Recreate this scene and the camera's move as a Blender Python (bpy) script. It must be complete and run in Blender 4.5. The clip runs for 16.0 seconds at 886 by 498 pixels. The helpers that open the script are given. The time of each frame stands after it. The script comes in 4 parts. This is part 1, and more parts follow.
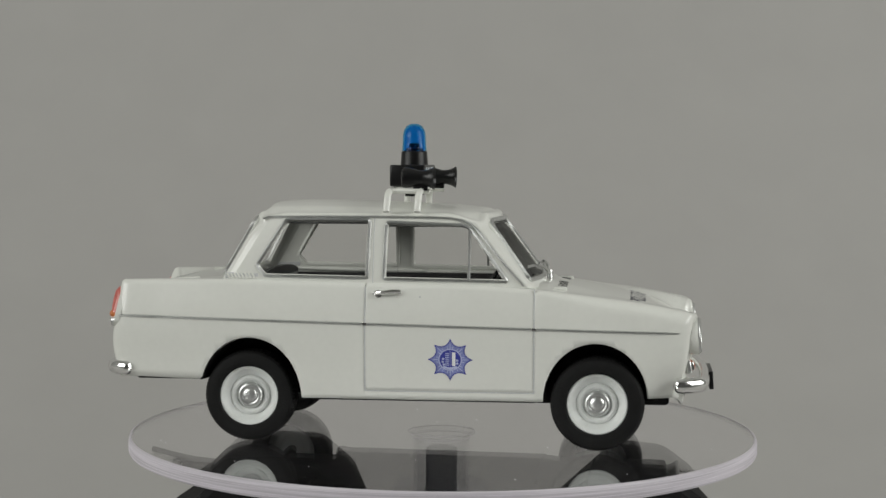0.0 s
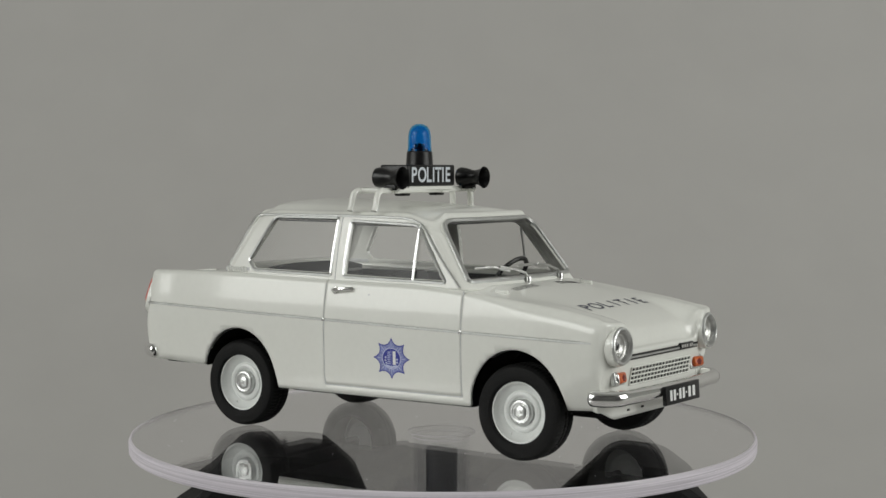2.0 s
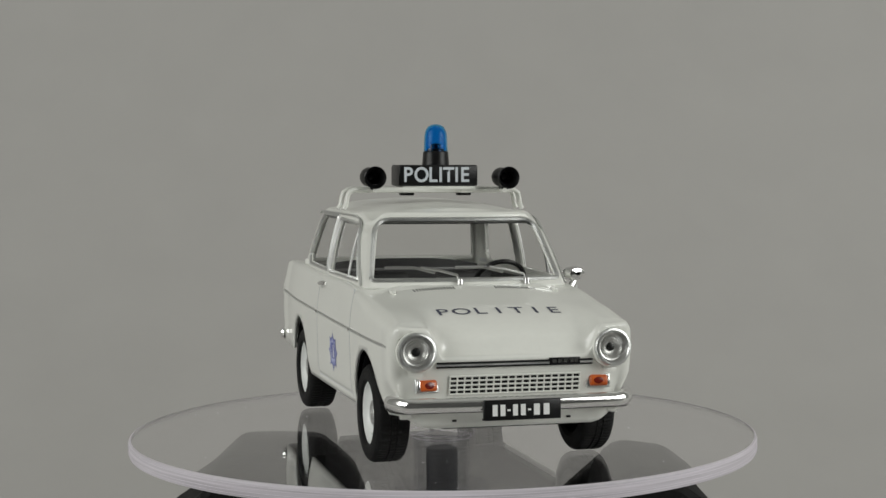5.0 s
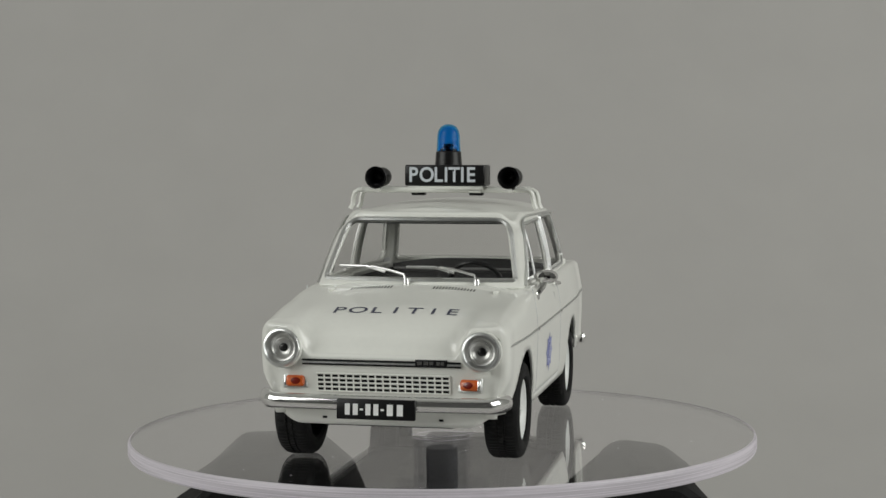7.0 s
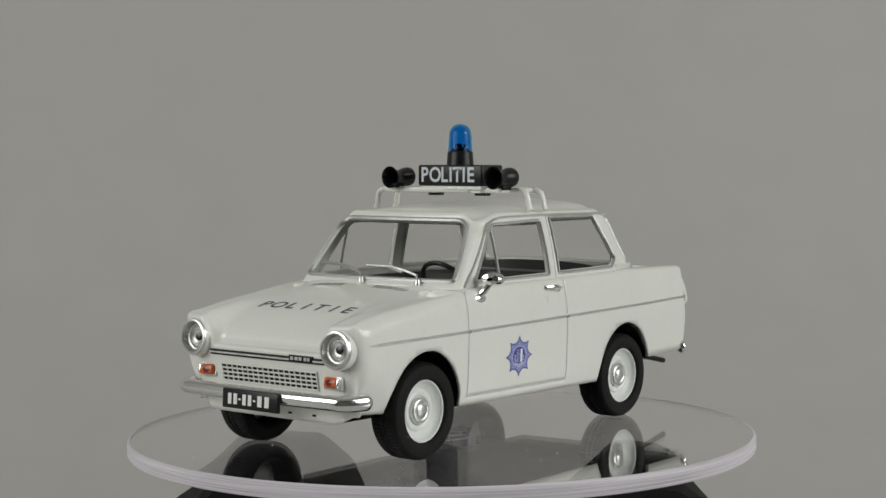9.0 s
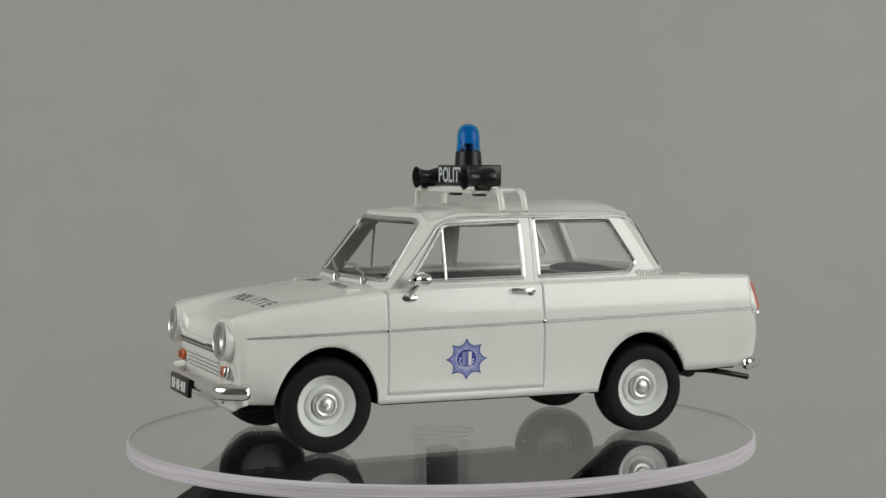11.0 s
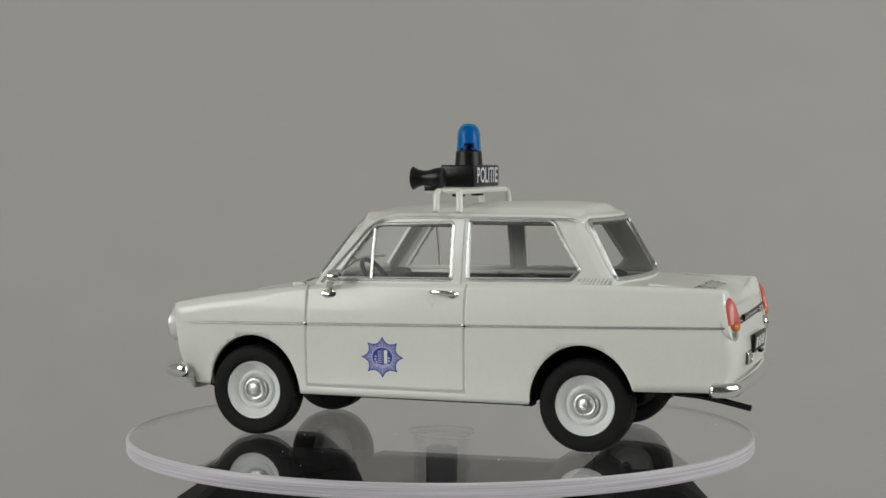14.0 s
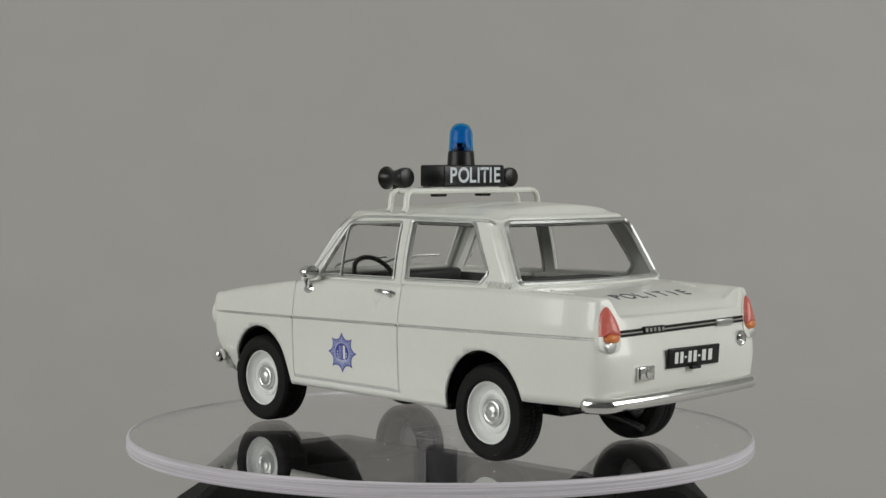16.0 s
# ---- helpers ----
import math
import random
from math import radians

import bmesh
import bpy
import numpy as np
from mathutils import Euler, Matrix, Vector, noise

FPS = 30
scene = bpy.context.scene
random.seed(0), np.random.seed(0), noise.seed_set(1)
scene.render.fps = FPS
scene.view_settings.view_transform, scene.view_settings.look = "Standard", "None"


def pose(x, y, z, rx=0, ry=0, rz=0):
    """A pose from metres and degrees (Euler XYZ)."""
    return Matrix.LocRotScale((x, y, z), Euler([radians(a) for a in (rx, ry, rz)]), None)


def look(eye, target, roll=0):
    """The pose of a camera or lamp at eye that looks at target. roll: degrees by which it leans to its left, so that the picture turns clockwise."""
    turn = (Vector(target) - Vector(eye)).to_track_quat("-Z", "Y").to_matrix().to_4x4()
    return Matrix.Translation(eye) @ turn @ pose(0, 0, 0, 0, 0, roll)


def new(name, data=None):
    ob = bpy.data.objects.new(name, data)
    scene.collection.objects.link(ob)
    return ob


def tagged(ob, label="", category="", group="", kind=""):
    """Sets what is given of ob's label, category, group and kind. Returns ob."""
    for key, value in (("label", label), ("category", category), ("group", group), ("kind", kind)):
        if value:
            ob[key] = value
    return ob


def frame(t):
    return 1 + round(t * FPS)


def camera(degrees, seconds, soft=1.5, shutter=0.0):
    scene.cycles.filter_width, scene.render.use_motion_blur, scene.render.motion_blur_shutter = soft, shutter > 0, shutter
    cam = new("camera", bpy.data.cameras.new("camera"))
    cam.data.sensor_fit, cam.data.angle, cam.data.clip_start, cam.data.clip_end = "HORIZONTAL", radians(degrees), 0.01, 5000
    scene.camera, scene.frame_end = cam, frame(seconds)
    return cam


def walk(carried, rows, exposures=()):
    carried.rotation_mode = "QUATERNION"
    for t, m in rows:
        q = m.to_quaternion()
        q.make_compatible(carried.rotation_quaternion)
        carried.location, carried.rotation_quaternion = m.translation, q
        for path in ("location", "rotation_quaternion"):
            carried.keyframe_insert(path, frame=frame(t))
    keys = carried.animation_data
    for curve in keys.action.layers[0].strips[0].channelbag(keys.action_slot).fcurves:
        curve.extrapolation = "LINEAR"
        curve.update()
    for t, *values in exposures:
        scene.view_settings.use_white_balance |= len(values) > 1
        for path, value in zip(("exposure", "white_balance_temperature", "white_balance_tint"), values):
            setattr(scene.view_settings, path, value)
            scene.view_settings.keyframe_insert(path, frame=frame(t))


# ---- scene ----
from mathutils import bvhtree

# A small die-cast car on a clear turning disc. Lengths of the model are in millimetres and scaled by MM.
MM = 0.001

# ---- camera ----
cam = camera(29.78, 16.0, soft=1.5)
EYE = Vector((0.0, -0.23980, 0.03832))
AIM = EYE + Vector((math.sin(radians(0.033)), 1.0, -math.tan(radians(2.932))))
walk(cam, [(0.0, look(EYE, AIM, 0.095)), (16.0, look(EYE, AIM, 0.095))])

# ---- world and lights ----
world = bpy.data.worlds.new("world")
scene.world = world
world.use_nodes = True
world.node_tree.nodes["Background"].inputs[0].default_value = (0.6, 0.62, 0.6, 1)
world.node_tree.nodes["Background"].inputs[1].default_value = 0.1
scene.view_settings.exposure = 0.0


def softbox(name, eye, target, w, h, watts, colour):
    lamp = bpy.data.lights.new(name, "AREA")
    lamp.shape, lamp.size, lamp.size_y, lamp.energy, lamp.color = "RECTANGLE", w, h, watts, colour
    ob = new(name, lamp)
    ob.matrix_world = look(eye, target)
    return ob


softbox("softbox_lamp", (-1.20, -0.66, 0.54), (0, 0.1, 0.0), 1.1, 0.75, 11.9, (0.985, 0.995, 0.96))
softbox("softbox_lamp", (1.28, -0.58, 0.56), (0, 0.1, 0.0), 1.1, 0.75, 14.1, (0.985, 0.995, 0.96))


# ---- materials ----
def material(name, colour, rough=0.5, metal=0.0, grain=0.0, scale=400.0, bump=0.0, coat=0.0, spread=0.12, spec=0.5, sheen=0.05):
    """A surface with two scales of mottling in colour and roughness, and a fine relief."""
    m = bpy.data.materials.new(name)
    m.use_nodes = True
    n, l = m.node_tree.nodes, m.node_tree.links
    b = n["Principled BSDF"]
    b.inputs["Roughness"].default_value, b.inputs["Metallic"].default_value = rough, metal
    b.inputs["Coat Weight"].default_value, b.inputs["Coat Roughness"].default_value = coat, sheen
    b.inputs["Specular IOR Level"].default_value = spec
    co = n.new("ShaderNodeTexCoord")
    fine, broad = n.new("ShaderNodeTexNoise"), n.new("ShaderNodeTexNoise")
    fine.inputs["Scale"].default_value, fine.inputs["Detail"].default_value = scale * 8, 4
    broad.inputs["Scale"].default_value, broad.inputs["Detail"].default_value = scale, 3
    l.new(co.outputs["Object"], fine.inputs["Vector"])
    l.new(co.outputs["Object"], broad.inputs["Vector"])
    add = n.new("ShaderNodeMath")
    add.operation = "ADD"
    l.new(fine.outputs["Fac"], add.inputs[0])
    l.new(broad.outputs["Fac"], add.inputs[1])
    ramp = n.new("ShaderNodeMapRange")
    ramp.inputs["From Min"].default_value, ramp.inputs["From Max"].default_value = 0.6, 1.4
    ramp.inputs["To Min"].default_value, ramp.inputs["To Max"].default_value = 1 - grain, 1 + grain * 0.4
    l.new(add.outputs[0], ramp.inputs["Value"])
    mul = n.new("ShaderNodeVectorMath")
    mul.operation = "SCALE"
    mul.inputs[0].default_value = colour
    l.new(ramp.outputs[0], mul.inputs["Scale"])
    l.new(mul.outputs[0], b.inputs["Base Color"])
    rr = n.new("ShaderNodeMapRange")
    rr.inputs["From Min"].default_value, rr.inputs["From Max"].default_value = 0.6, 1.4
    rr.inputs["To Min"].default_value, rr.inputs["To Max"].default_value = rough * (1 - spread), rough * (1 + spread)
    l.new(add.outputs[0], rr.inputs["Value"])
    l.new(rr.outputs[0], b.inputs["Roughness"])
    if bump:
        bp = n.new("ShaderNodeBump")
        bp.inputs["Strength"].default_value, bp.inputs["Distance"].default_value = bump, 0.0002
        l.new(fine.outputs["Fac"], bp.inputs["Height"])
        l.new(bp.outputs[0], b.inputs["Normal"])
    return m


def clear_material(name, colour, rough, ior):
    m = bpy.data.materials.new(name)
    m.use_nodes = True
    b = m.node_tree.nodes["Principled BSDF"]
    b.inputs["Base Color"].default_value = (*colour, 1)
    b.inputs["Roughness"].default_value, b.inputs["IOR"].default_value = rough, ior
    b.inputs["Transmission Weight"].default_value = 1.0
    return m


def pane_material(name, tint, gloss):
    """Thin clear plastic: what is behind it shows through, with a faint gloss."""
    m = bpy.data.materials.new(name)
    m.use_nodes = True
    n, l = m.node_tree.nodes, m.node_tree.links
    n.remove(n["Principled BSDF"])
    tr, gl, mix, lw, fr = n.new("ShaderNodeBsdfTransparent"), n.new("ShaderNodeBsdfGlossy"), n.new("ShaderNodeMixShader"), n.new("ShaderNodeLayerWeight"), n.new("ShaderNodeMath")
    tr.inputs[0].default_value, gl.inputs[0].default_value = (*tint, 1), (gloss, gloss, gloss, 1)
    gl.inputs["Roughness"].default_value, lw.inputs[0].default_value = 0.25, 0.5
    fr.operation = "POWER"
    fr.inputs[1].default_value = 4.0
    l.new(lw.outputs["Facing"], fr.inputs[0])
    cl = n.new("ShaderNodeMapRange")
    cl.inputs["To Min"].default_value, cl.inputs["To Max"].default_value = 0.035, 0.4
    l.new(fr.outputs[0], cl.inputs["Value"])
    l.new(cl.outputs[0], mix.inputs[0])
    l.new(tr.outputs[0], mix.inputs[1])
    l.new(gl.outputs[0], mix.inputs[2])
    l.new(mix.outputs[0], n["Material Output"].inputs[0])
    return m


DIM = material("dark_grey_wall_paint", (0.20, 0.20, 0.196), 0.9, 0, 0.08, 2, 0.1, spec=0.2)
PAINT = material("white_enamel", (0.765, 0.772, 0.725), 0.36, 0, 0.03, 160, 0.02, coat=0.55, sheen=0.1)
PAPER = material("grey_backdrop_paper", (0.392, 0.383, 0.369), 0.9, 0, 0.04, 6, 0.15, spec=0.1)
ROOM = material("room_wall_paint", (0.72, 0.72, 0.70), 0.9, 0, 0.08, 2, 0.1, spec=0.2)
CHROME = material("chrome_plating", (0.84, 0.84, 0.83), 0.11, 1.0, 0.05, 500, 0.05)
BRIGHT = material("bright_plating", (0.92, 0.92, 0.91), 0.15, 1.0, 0.04, 120)
FOIL = material("silver_foil", (0.72, 0.73, 0.72), 0.36, 1.0, 0.14, 500, 0.1)
MIRROR = material("dull_silver_reflector", (0.62, 0.62, 0.61), 0.42, 1.0, 0.1, 500, 0.05)
WIPER = material("brushed_silver", (0.62, 0.62, 0.61), 0.3, 1.0, 0.1, 700, 0.1)
LIP = material("dull_grey_plastic", (0.20, 0.20, 0.20), 0.3, 0.4, 0.4, 900, 0.3)
RUBBER = material("black_rubber", (0.0065, 0.0065, 0.0065), 0.7, 0, 0.3, 500, 0.4, spec=0.22)
BLACK = material("black_plastic", (0.006, 0.006, 0.0065), 0.32, 0, 0.25, 300, 0.1, spec=0.35)
CHASSIS = material("matt_black_plastic", (0.006, 0.006, 0.006), 0.75, 0, 0.3, 300, 0.2, spec=0.2)
CABIN = material("dark_grey_interior", (0.026, 0.026, 0.026), 0.6, 0, 0.2, 300, 0.1)
RIM = material("white_rim_enamel", (0.74, 0.76, 0.74), 0.35, 0, 0.05, 300, 0.05)
SEAM = material("panel_line_grey", (0.60, 0.61, 0.61), 0.6, 0, 0.2, 700)
NAVY = material("navy_print", (0.055, 0.06, 0.10), 0.5, 0, 0.25, 900)
BLUEPRINT = material("blue_print", (0.035, 0.045, 0.33), 0.45, 0, 0.3, 900)
PALEPRINT = material("pale_blue_print", (0.48, 0.52, 0.72), 0.45, 0, 0.2, 900)
WHITEPRINT = material("white_print", (0.80, 0.81, 0.80), 0.5, 0, 0.1, 900)
AMBER = material("amber_lens", (0.60, 0.11, 0.012), 0.3, 0, 0.5, 900, 0.2, coat=0.2)
DEEPRED = material("deep_red_lens", (0.17, 0.012, 0.006), 0.25, 0, 0.5, 900, 0.1, coat=0.2)
RED = material("red_lens", (0.66, 0.15, 0.12), 0.3, 0, 0.35, 900, 0.2, coat=0.25)
BLUE = clear_material("blue_clear_plastic", (0.07, 0.52, 1.0), 0.12, 1.2)
LENS = clear_material("clear_lens", (0.97, 0.97, 0.97), 0.02, 1.2)
ACRYLIC = clear_material("clear_acrylic", (0.985, 0.975, 0.99), 0.0, 1.49)
RIMLIGHT = material("frosted_acrylic_edge", (0.74, 0.70, 0.76), 0.35, 0, 0.12, 60, 0.1, coat=0.3)
def frost_material(name, colour, clear):
    m = bpy.data.materials.new(name)
    m.use_nodes = True
    n, l = m.node_tree.nodes, m.node_tree.links
    b, tr, mix, no, co = n["Principled BSDF"], n.new("ShaderNodeBsdfTransparent"), n.new("ShaderNodeMixShader"), n.new("ShaderNodeTexNoise"), n.new("ShaderNodeTexCoord")
    mp, rg = n.new("ShaderNodeMapping"), n.new("ShaderNodeMapRange")
    mp.inputs["Scale"].default_value = (40, 40, 2500)
    no.inputs["Scale"].default_value, no.inputs["Detail"].default_value = 1.0, 5
    rg.inputs["From Min"].default_value, rg.inputs["From Max"].default_value = 0.3, 0.7
    rg.inputs["To Min"].default_value, rg.inputs["To Max"].default_value = clear - 0.18, clear + 0.18
    b.inputs["Base Color"].default_value, b.inputs["Roughness"].default_value = (*colour, 1), 0.4
    l.new(co.outputs["Object"], mp.inputs[0])
    l.new(mp.outputs[0], no.inputs["Vector"])
    l.new(no.outputs["Fac"], rg.inputs["Value"])
    l.new(rg.outputs[0], mix.inputs[0])
    l.new(b.outputs[0], mix.inputs[1])
    l.new(tr.outputs[0], mix.inputs[2])
    l.new(mix.outputs[0], n["Material Output"].inputs[0])
    return m


FROST = frost_material("frosted_acrylic", (0.70, 0.66, 0.72), 0.22)
PALE_AMBER = material("pale_amber_lens", (0.72, 0.22, 0.06), 0.3, 0, 0.35, 900, 0.2, coat=0.2)
PANE = pane_material("clear_glazing", (0.99, 0.99, 0.985), 0.5)
SHELF = material("mid_grey_interior", (0.22, 0.22, 0.215), 0.55, 0, 0.15, 300, 0.1)
HUB = pane_material("clear_hub_plastic", (0.95, 0.95, 0.955), 0.95)
MIDPRINT = material("mid_blue_print", (0.23, 0.26, 0.55), 0.45, 0, 0.45, 1400)
SIGNPRINT = material("grey_white_print", (0.60, 0.64, 0.68), 0.5, 0, 0.15, 900)
CORE_GREY = material("dark_grey_plastic", (0.07, 0.072, 0.076), 0.35, 0, 0.4, 250, 0.1)


# ---- mesh helpers ----
def part(name, bm, mat, parent=None, label="", smooth=35, scale=MM):
    """Links a bmesh as one mesh object under a thing or a part."""
    bmesh.ops.scale(bm, vec=(scale,) * 3, verts=bm.verts)
    me = bpy.data.meshes.new(name)
    bm.to_mesh(me)
    bm.free()
    me.materials.append(mat)
    ob = new(name, me)
    if smooth:
        me.polygons.foreach_set("use_smooth", [True] * len(me.polygons))
        me.set_sharp_from_angle(angle=radians(smooth))
    if parent:
        ob.parent = parent
    return tagged(ob, label)


def faces_bm(verts, faces):
    bm = bmesh.new()
    vs = [bm.verts.new(v) for v in verts]
    for f in faces:
        f = list(dict.fromkeys(f))
        if len(f) > 2:
            try:
                bm.faces.new([vs[i] for i in f])
            except ValueError:
                pass
    return bm


def add_box(bm, x0, x1, y0, y1, z0, z1, bevel=0.0, m=None):
    r = bmesh.ops.create_cube(bm, size=1)
    vs = r["verts"]
    for v in vs:
        v.co = Vector(((x0 + x1) / 2 + v.co.x * (x1 - x0), (y0 + y1) / 2 + v.co.y * (y1 - y0), (z0 + z1) / 2 + v.co.z * (z1 - z0)))
    if bevel:
        es = list({e for v in vs for e in v.link_edges})
        vs = list({v for f in bmesh.ops.bevel(bm, geom=es, offset=bevel, segments=3, affect="EDGES", profile=0.5)["faces"] for v in f.verts} | {v for v in vs if v.is_valid})
    if m is not None:
        bmesh.ops.transform(bm, matrix=m, verts=[v for v in vs if v.is_valid])
    return bm


def box(*a, bevel=0.0, m=None):
    return add_box(bmesh.new(), *a, bevel=bevel, m=m)


def add_lathe(bm, profile, m=None, seg=48, wave=None):
    """Turns (radius, height) about z, then places it by m. wave(i, j): a change of radius."""
    m = m or Matrix()
    rings = []
    for j, (r, h) in enumerate(profile):
        if r < 1e-6:
            rings.append([bm.verts.new(m @ Vector((0, 0, h)))])
        else:
            rings.append([bm.verts.new(m @ Vector(((r + (wave(i, j) if wave else 0)) * math.cos(math.tau * i / seg), (r + (wave(i, j) if wave else 0)) * math.sin(math.tau * i / seg), h))) for i in range(seg)])
    for a, b in zip(rings, rings[1:]):
        for i in range(seg):
            k = (i + 1) % seg
            q = [a[i % len(a)], a[k % len(a)], b[k % len(b)], b[i % len(b)]]
            q = list(dict.fromkeys(q))
            if len(q) > 2:
                bm.faces.new(q)
    return bm


def lathe(profile, m=None, seg=48, wave=None):
    return add_lathe(bmesh.new(), profile, m, seg, wave)


def add_tube(bm, pts, r, seg=8, closed=False, flat=1.0, up=None):
    """A tube along points; flat squeezes it along its second direction."""
    pts = [Vector(p) for p in pts]
    n = len(pts)
    rings = []
    for i, p in enumerate(pts):
        a = pts[(i - 1) % n] if closed or i else p
        b = pts[(i + 1) % n] if closed or i < n - 1 else p
        d = (b - a).normalized()
        ref = Vector(up) if up else (Vector((0, 0, 1)) if abs(d.z) < 0.9 else Vector((1, 0, 0)))
        s = d.cross(ref).normalized()
        u = s.cross(d).normalized()
        rings.append([bm.verts.new(p + r * (math.cos(math.tau * k / seg) * u + flat * math.sin(math.tau * k / seg) * s)) for k in range(seg)])
    for i in range(n if closed else n - 1):
        a, b = rings[i], rings[(i + 1) % n]
        for k in range(seg):
            bm.faces.new((a[k], b[k], b[(k + 1) % seg], a[(k + 1) % seg]))
    if not closed:
        bm.faces.new(rings[0])
        bm.faces.new(rings[-1][::-1])
    return bm


def tube(*a, **k):
    return add_tube(bmesh.new(), *a, **k)


def smooth01(a, b, x):
    t = min(1.0, max(0.0, (x - a) / (b - a)))
    return t * t * (3 - 2 * t)


def curve(xs, ys):
    """A smooth curve through a few knots."""
    xs, ys = np.array(xs, float), np.array(ys, float)
    g = np.gradient(ys, xs)

    def at(x):
        x = min(max(x, xs[0]), xs[-1])
        i = min(max(int(np.searchsorted(xs, x)) - 1, 0), len(xs) - 2)
        h = xs[i + 1] - xs[i]
        t = (x - xs[i]) / h
        return float((2 * t**3 - 3 * t**2 + 1) * ys[i] + (t**3 - 2 * t**2 + t) * h * g[i] + (3 * t**2 - 2 * t**3) * ys[i + 1] + (t**3 - t**2) * h * g[i + 1])

    return at


def round_poly(corners, radii, n=6):
    """A closed outline with rounded corners, in 2D."""
    out = []
    k = len(corners)
    for i, c in enumerate(corners):
        c, a, b = Vector(c), Vector(corners[i - 1]), Vector(corners[(i + 1) % k])
        r = radii[i] if isinstance(radii, (list, tuple)) else radii
        p, q = c + (a - c).normalized() * r, c + (b - c).normalized() * r
        for j in range(n + 1):
            t = j / n
            out.append((1 - t) ** 2 * p + 2 * t * (1 - t) * c + t * t * q)
    return out


def densify(poly, step, closed=True):
    out = []
    for i in range(len(poly) - (0 if closed else 1)):
        a, b = Vector(poly[i]), Vector(poly[(i + 1) % len(poly)])
        n = max(1, int((b - a).length / step))
        out += [a.lerp(b, j / n) for j in range(n)]
    if not closed:
        out.append(Vector(poly[-1]))
    return out


def inside(p, poly):
    x, y, c = p[0], p[1], False
    for i in range(len(poly)):
        (x1, y1), (x2, y2) = poly[i - 1], poly[i]
        if (y1 > y) != (y2 > y) and x < (x2 - x1) * (y - y1) / (y2 - y1) + x1:
            c = not c
    return c


def nearest(p, poly):
    best, at = 1e9, p
    p = Vector(p)
    for i in range(len(poly)):
        a, b = Vector(poly[i - 1]), Vector(poly[i])
        d = b - a
        t = min(1, max(0, (p - a).dot(d) / max(d.length_squared, 1e-12)))
        q = a + t * d
        if (q - p).length < best:
            best, at = (q - p).length, q
    return best, at


# ---- the room round the set ----
def slab(name, x0, x1, y0, y1, z0, z1, mat, label):
    ob = part(name, box(x0, x1, y0, y1, z0, z1), mat, smooth=0, scale=1.0)
    return tagged(ob, label, "wall" if "wall" in name else name, kind="structure")


slab("floor", -2, 2, -2, 2, -0.85, -0.80, ROOM, "plain grey studio floor under the set")
slab("ceiling", -2, 2, -2, 2, 1.60, 1.65, ROOM, "plain grey ceiling over the set")
slab("wall_north", -2, 2, 2.0, 2.05, -0.8, 1.6, ROOM, "plain grey studio wall behind the backdrop")
slab("wall_south", -2, 2, -2.05, -2.0, -0.8, 1.6, DIM, "plain dark grey studio wall behind the camera")
slab("wall_east", 2.0, 2.05, -2, 2, -0.8, 1.6, ROOM, "plain grey studio side wall")
slab("wall_west", -2.05, -2.0, -2, 2, -0.8, 1.6, ROOM, "plain grey studio side wall")


def build_backdrop():
    """A paper sweep: flat under the stand, then curving up behind it."""
    line = [(-0.16, -0.07), (0.10, -0.07)]
    for i in range(1, 17):
        a = math.pi / 2 * i / 16
        line.append((0.10 + 0.30 * math.sin(a), 0.23 - 0.30 * math.cos(a)))
    line.append((0.40, 0.95))
    verts, faces = [], []
    for x in (-0.75, 0.75):
        verts += [(x, y, z) for y, z in line]
    n = len(line)
    for i in range(n - 1):
        faces.append((i, n + i, n + i + 1, i + 1))
    ob = part("backdrop", faces_bm(verts, faces), PAPER, scale=1.0, smooth=60)
    so = ob.modifiers.new("thickness", "SOLIDIFY")
    so.thickness, so.offset = 0.0006, 1
    return tagged(ob, "plain grey paper backdrop sweeping up behind the turntable", "backdrop", kind="structure")


build_backdrop()


# ---- turntable ----
def build_stand():
    """The black foot under the disc, with two shoulders and a hollow between."""
    prof = [(-47, -70), (-46, -22), (-40.5, -12.5), (-34.5, -8.5), (-30, -4.2), (-24, -4.0), (-18, -4.3), (-13.2, -8.4), (-11, -14),
            (22, -14), (23, -9.0), (24.5, -6.4), (27, -5.2), (33.5, -6.0), (37.5, -9.0), (41.5, -13.5), (46, -22), (47, -70)]
    base = new("turntable_stand")
    line = round_poly(prof, [0.01] + [1.2] * 16 + [0.01], 4)
    verts, faces = [], []
    n = len(line)
    rows = [(-12, 0.8), (-11, 0.0), (11, 0.0), (12, 0.8)]
    for y, inset in rows:
        verts += [(p[0] * (1 - inset * 0.02), y, p[1] - (inset if p[1] > -69 else 0)) for p in line]
    for r in range(len(rows) - 1):
        for i in range(n):
            k = (i + 1) % n
            faces.append((r * n + i, r * n + k, (r + 1) * n + k, (r + 1) * n + i))
    bm = faces_bm(verts, faces)
    bm.verts.ensure_lookup_table()
    for r in (0, len(rows) - 1):
        f = bm.faces.new([bm.verts[r * n + i] for i in range(n)])
    bmesh.ops.triangulate(bm, faces=[f for f in bm.faces if len(f.verts) > 4])
    bmesh.ops.recalc_face_normals(bm, faces=bm.faces)
    part("foot", bm, CHASSIS, base)
    return tagged(base, "black plastic turntable foot under a clear disc", "stand")


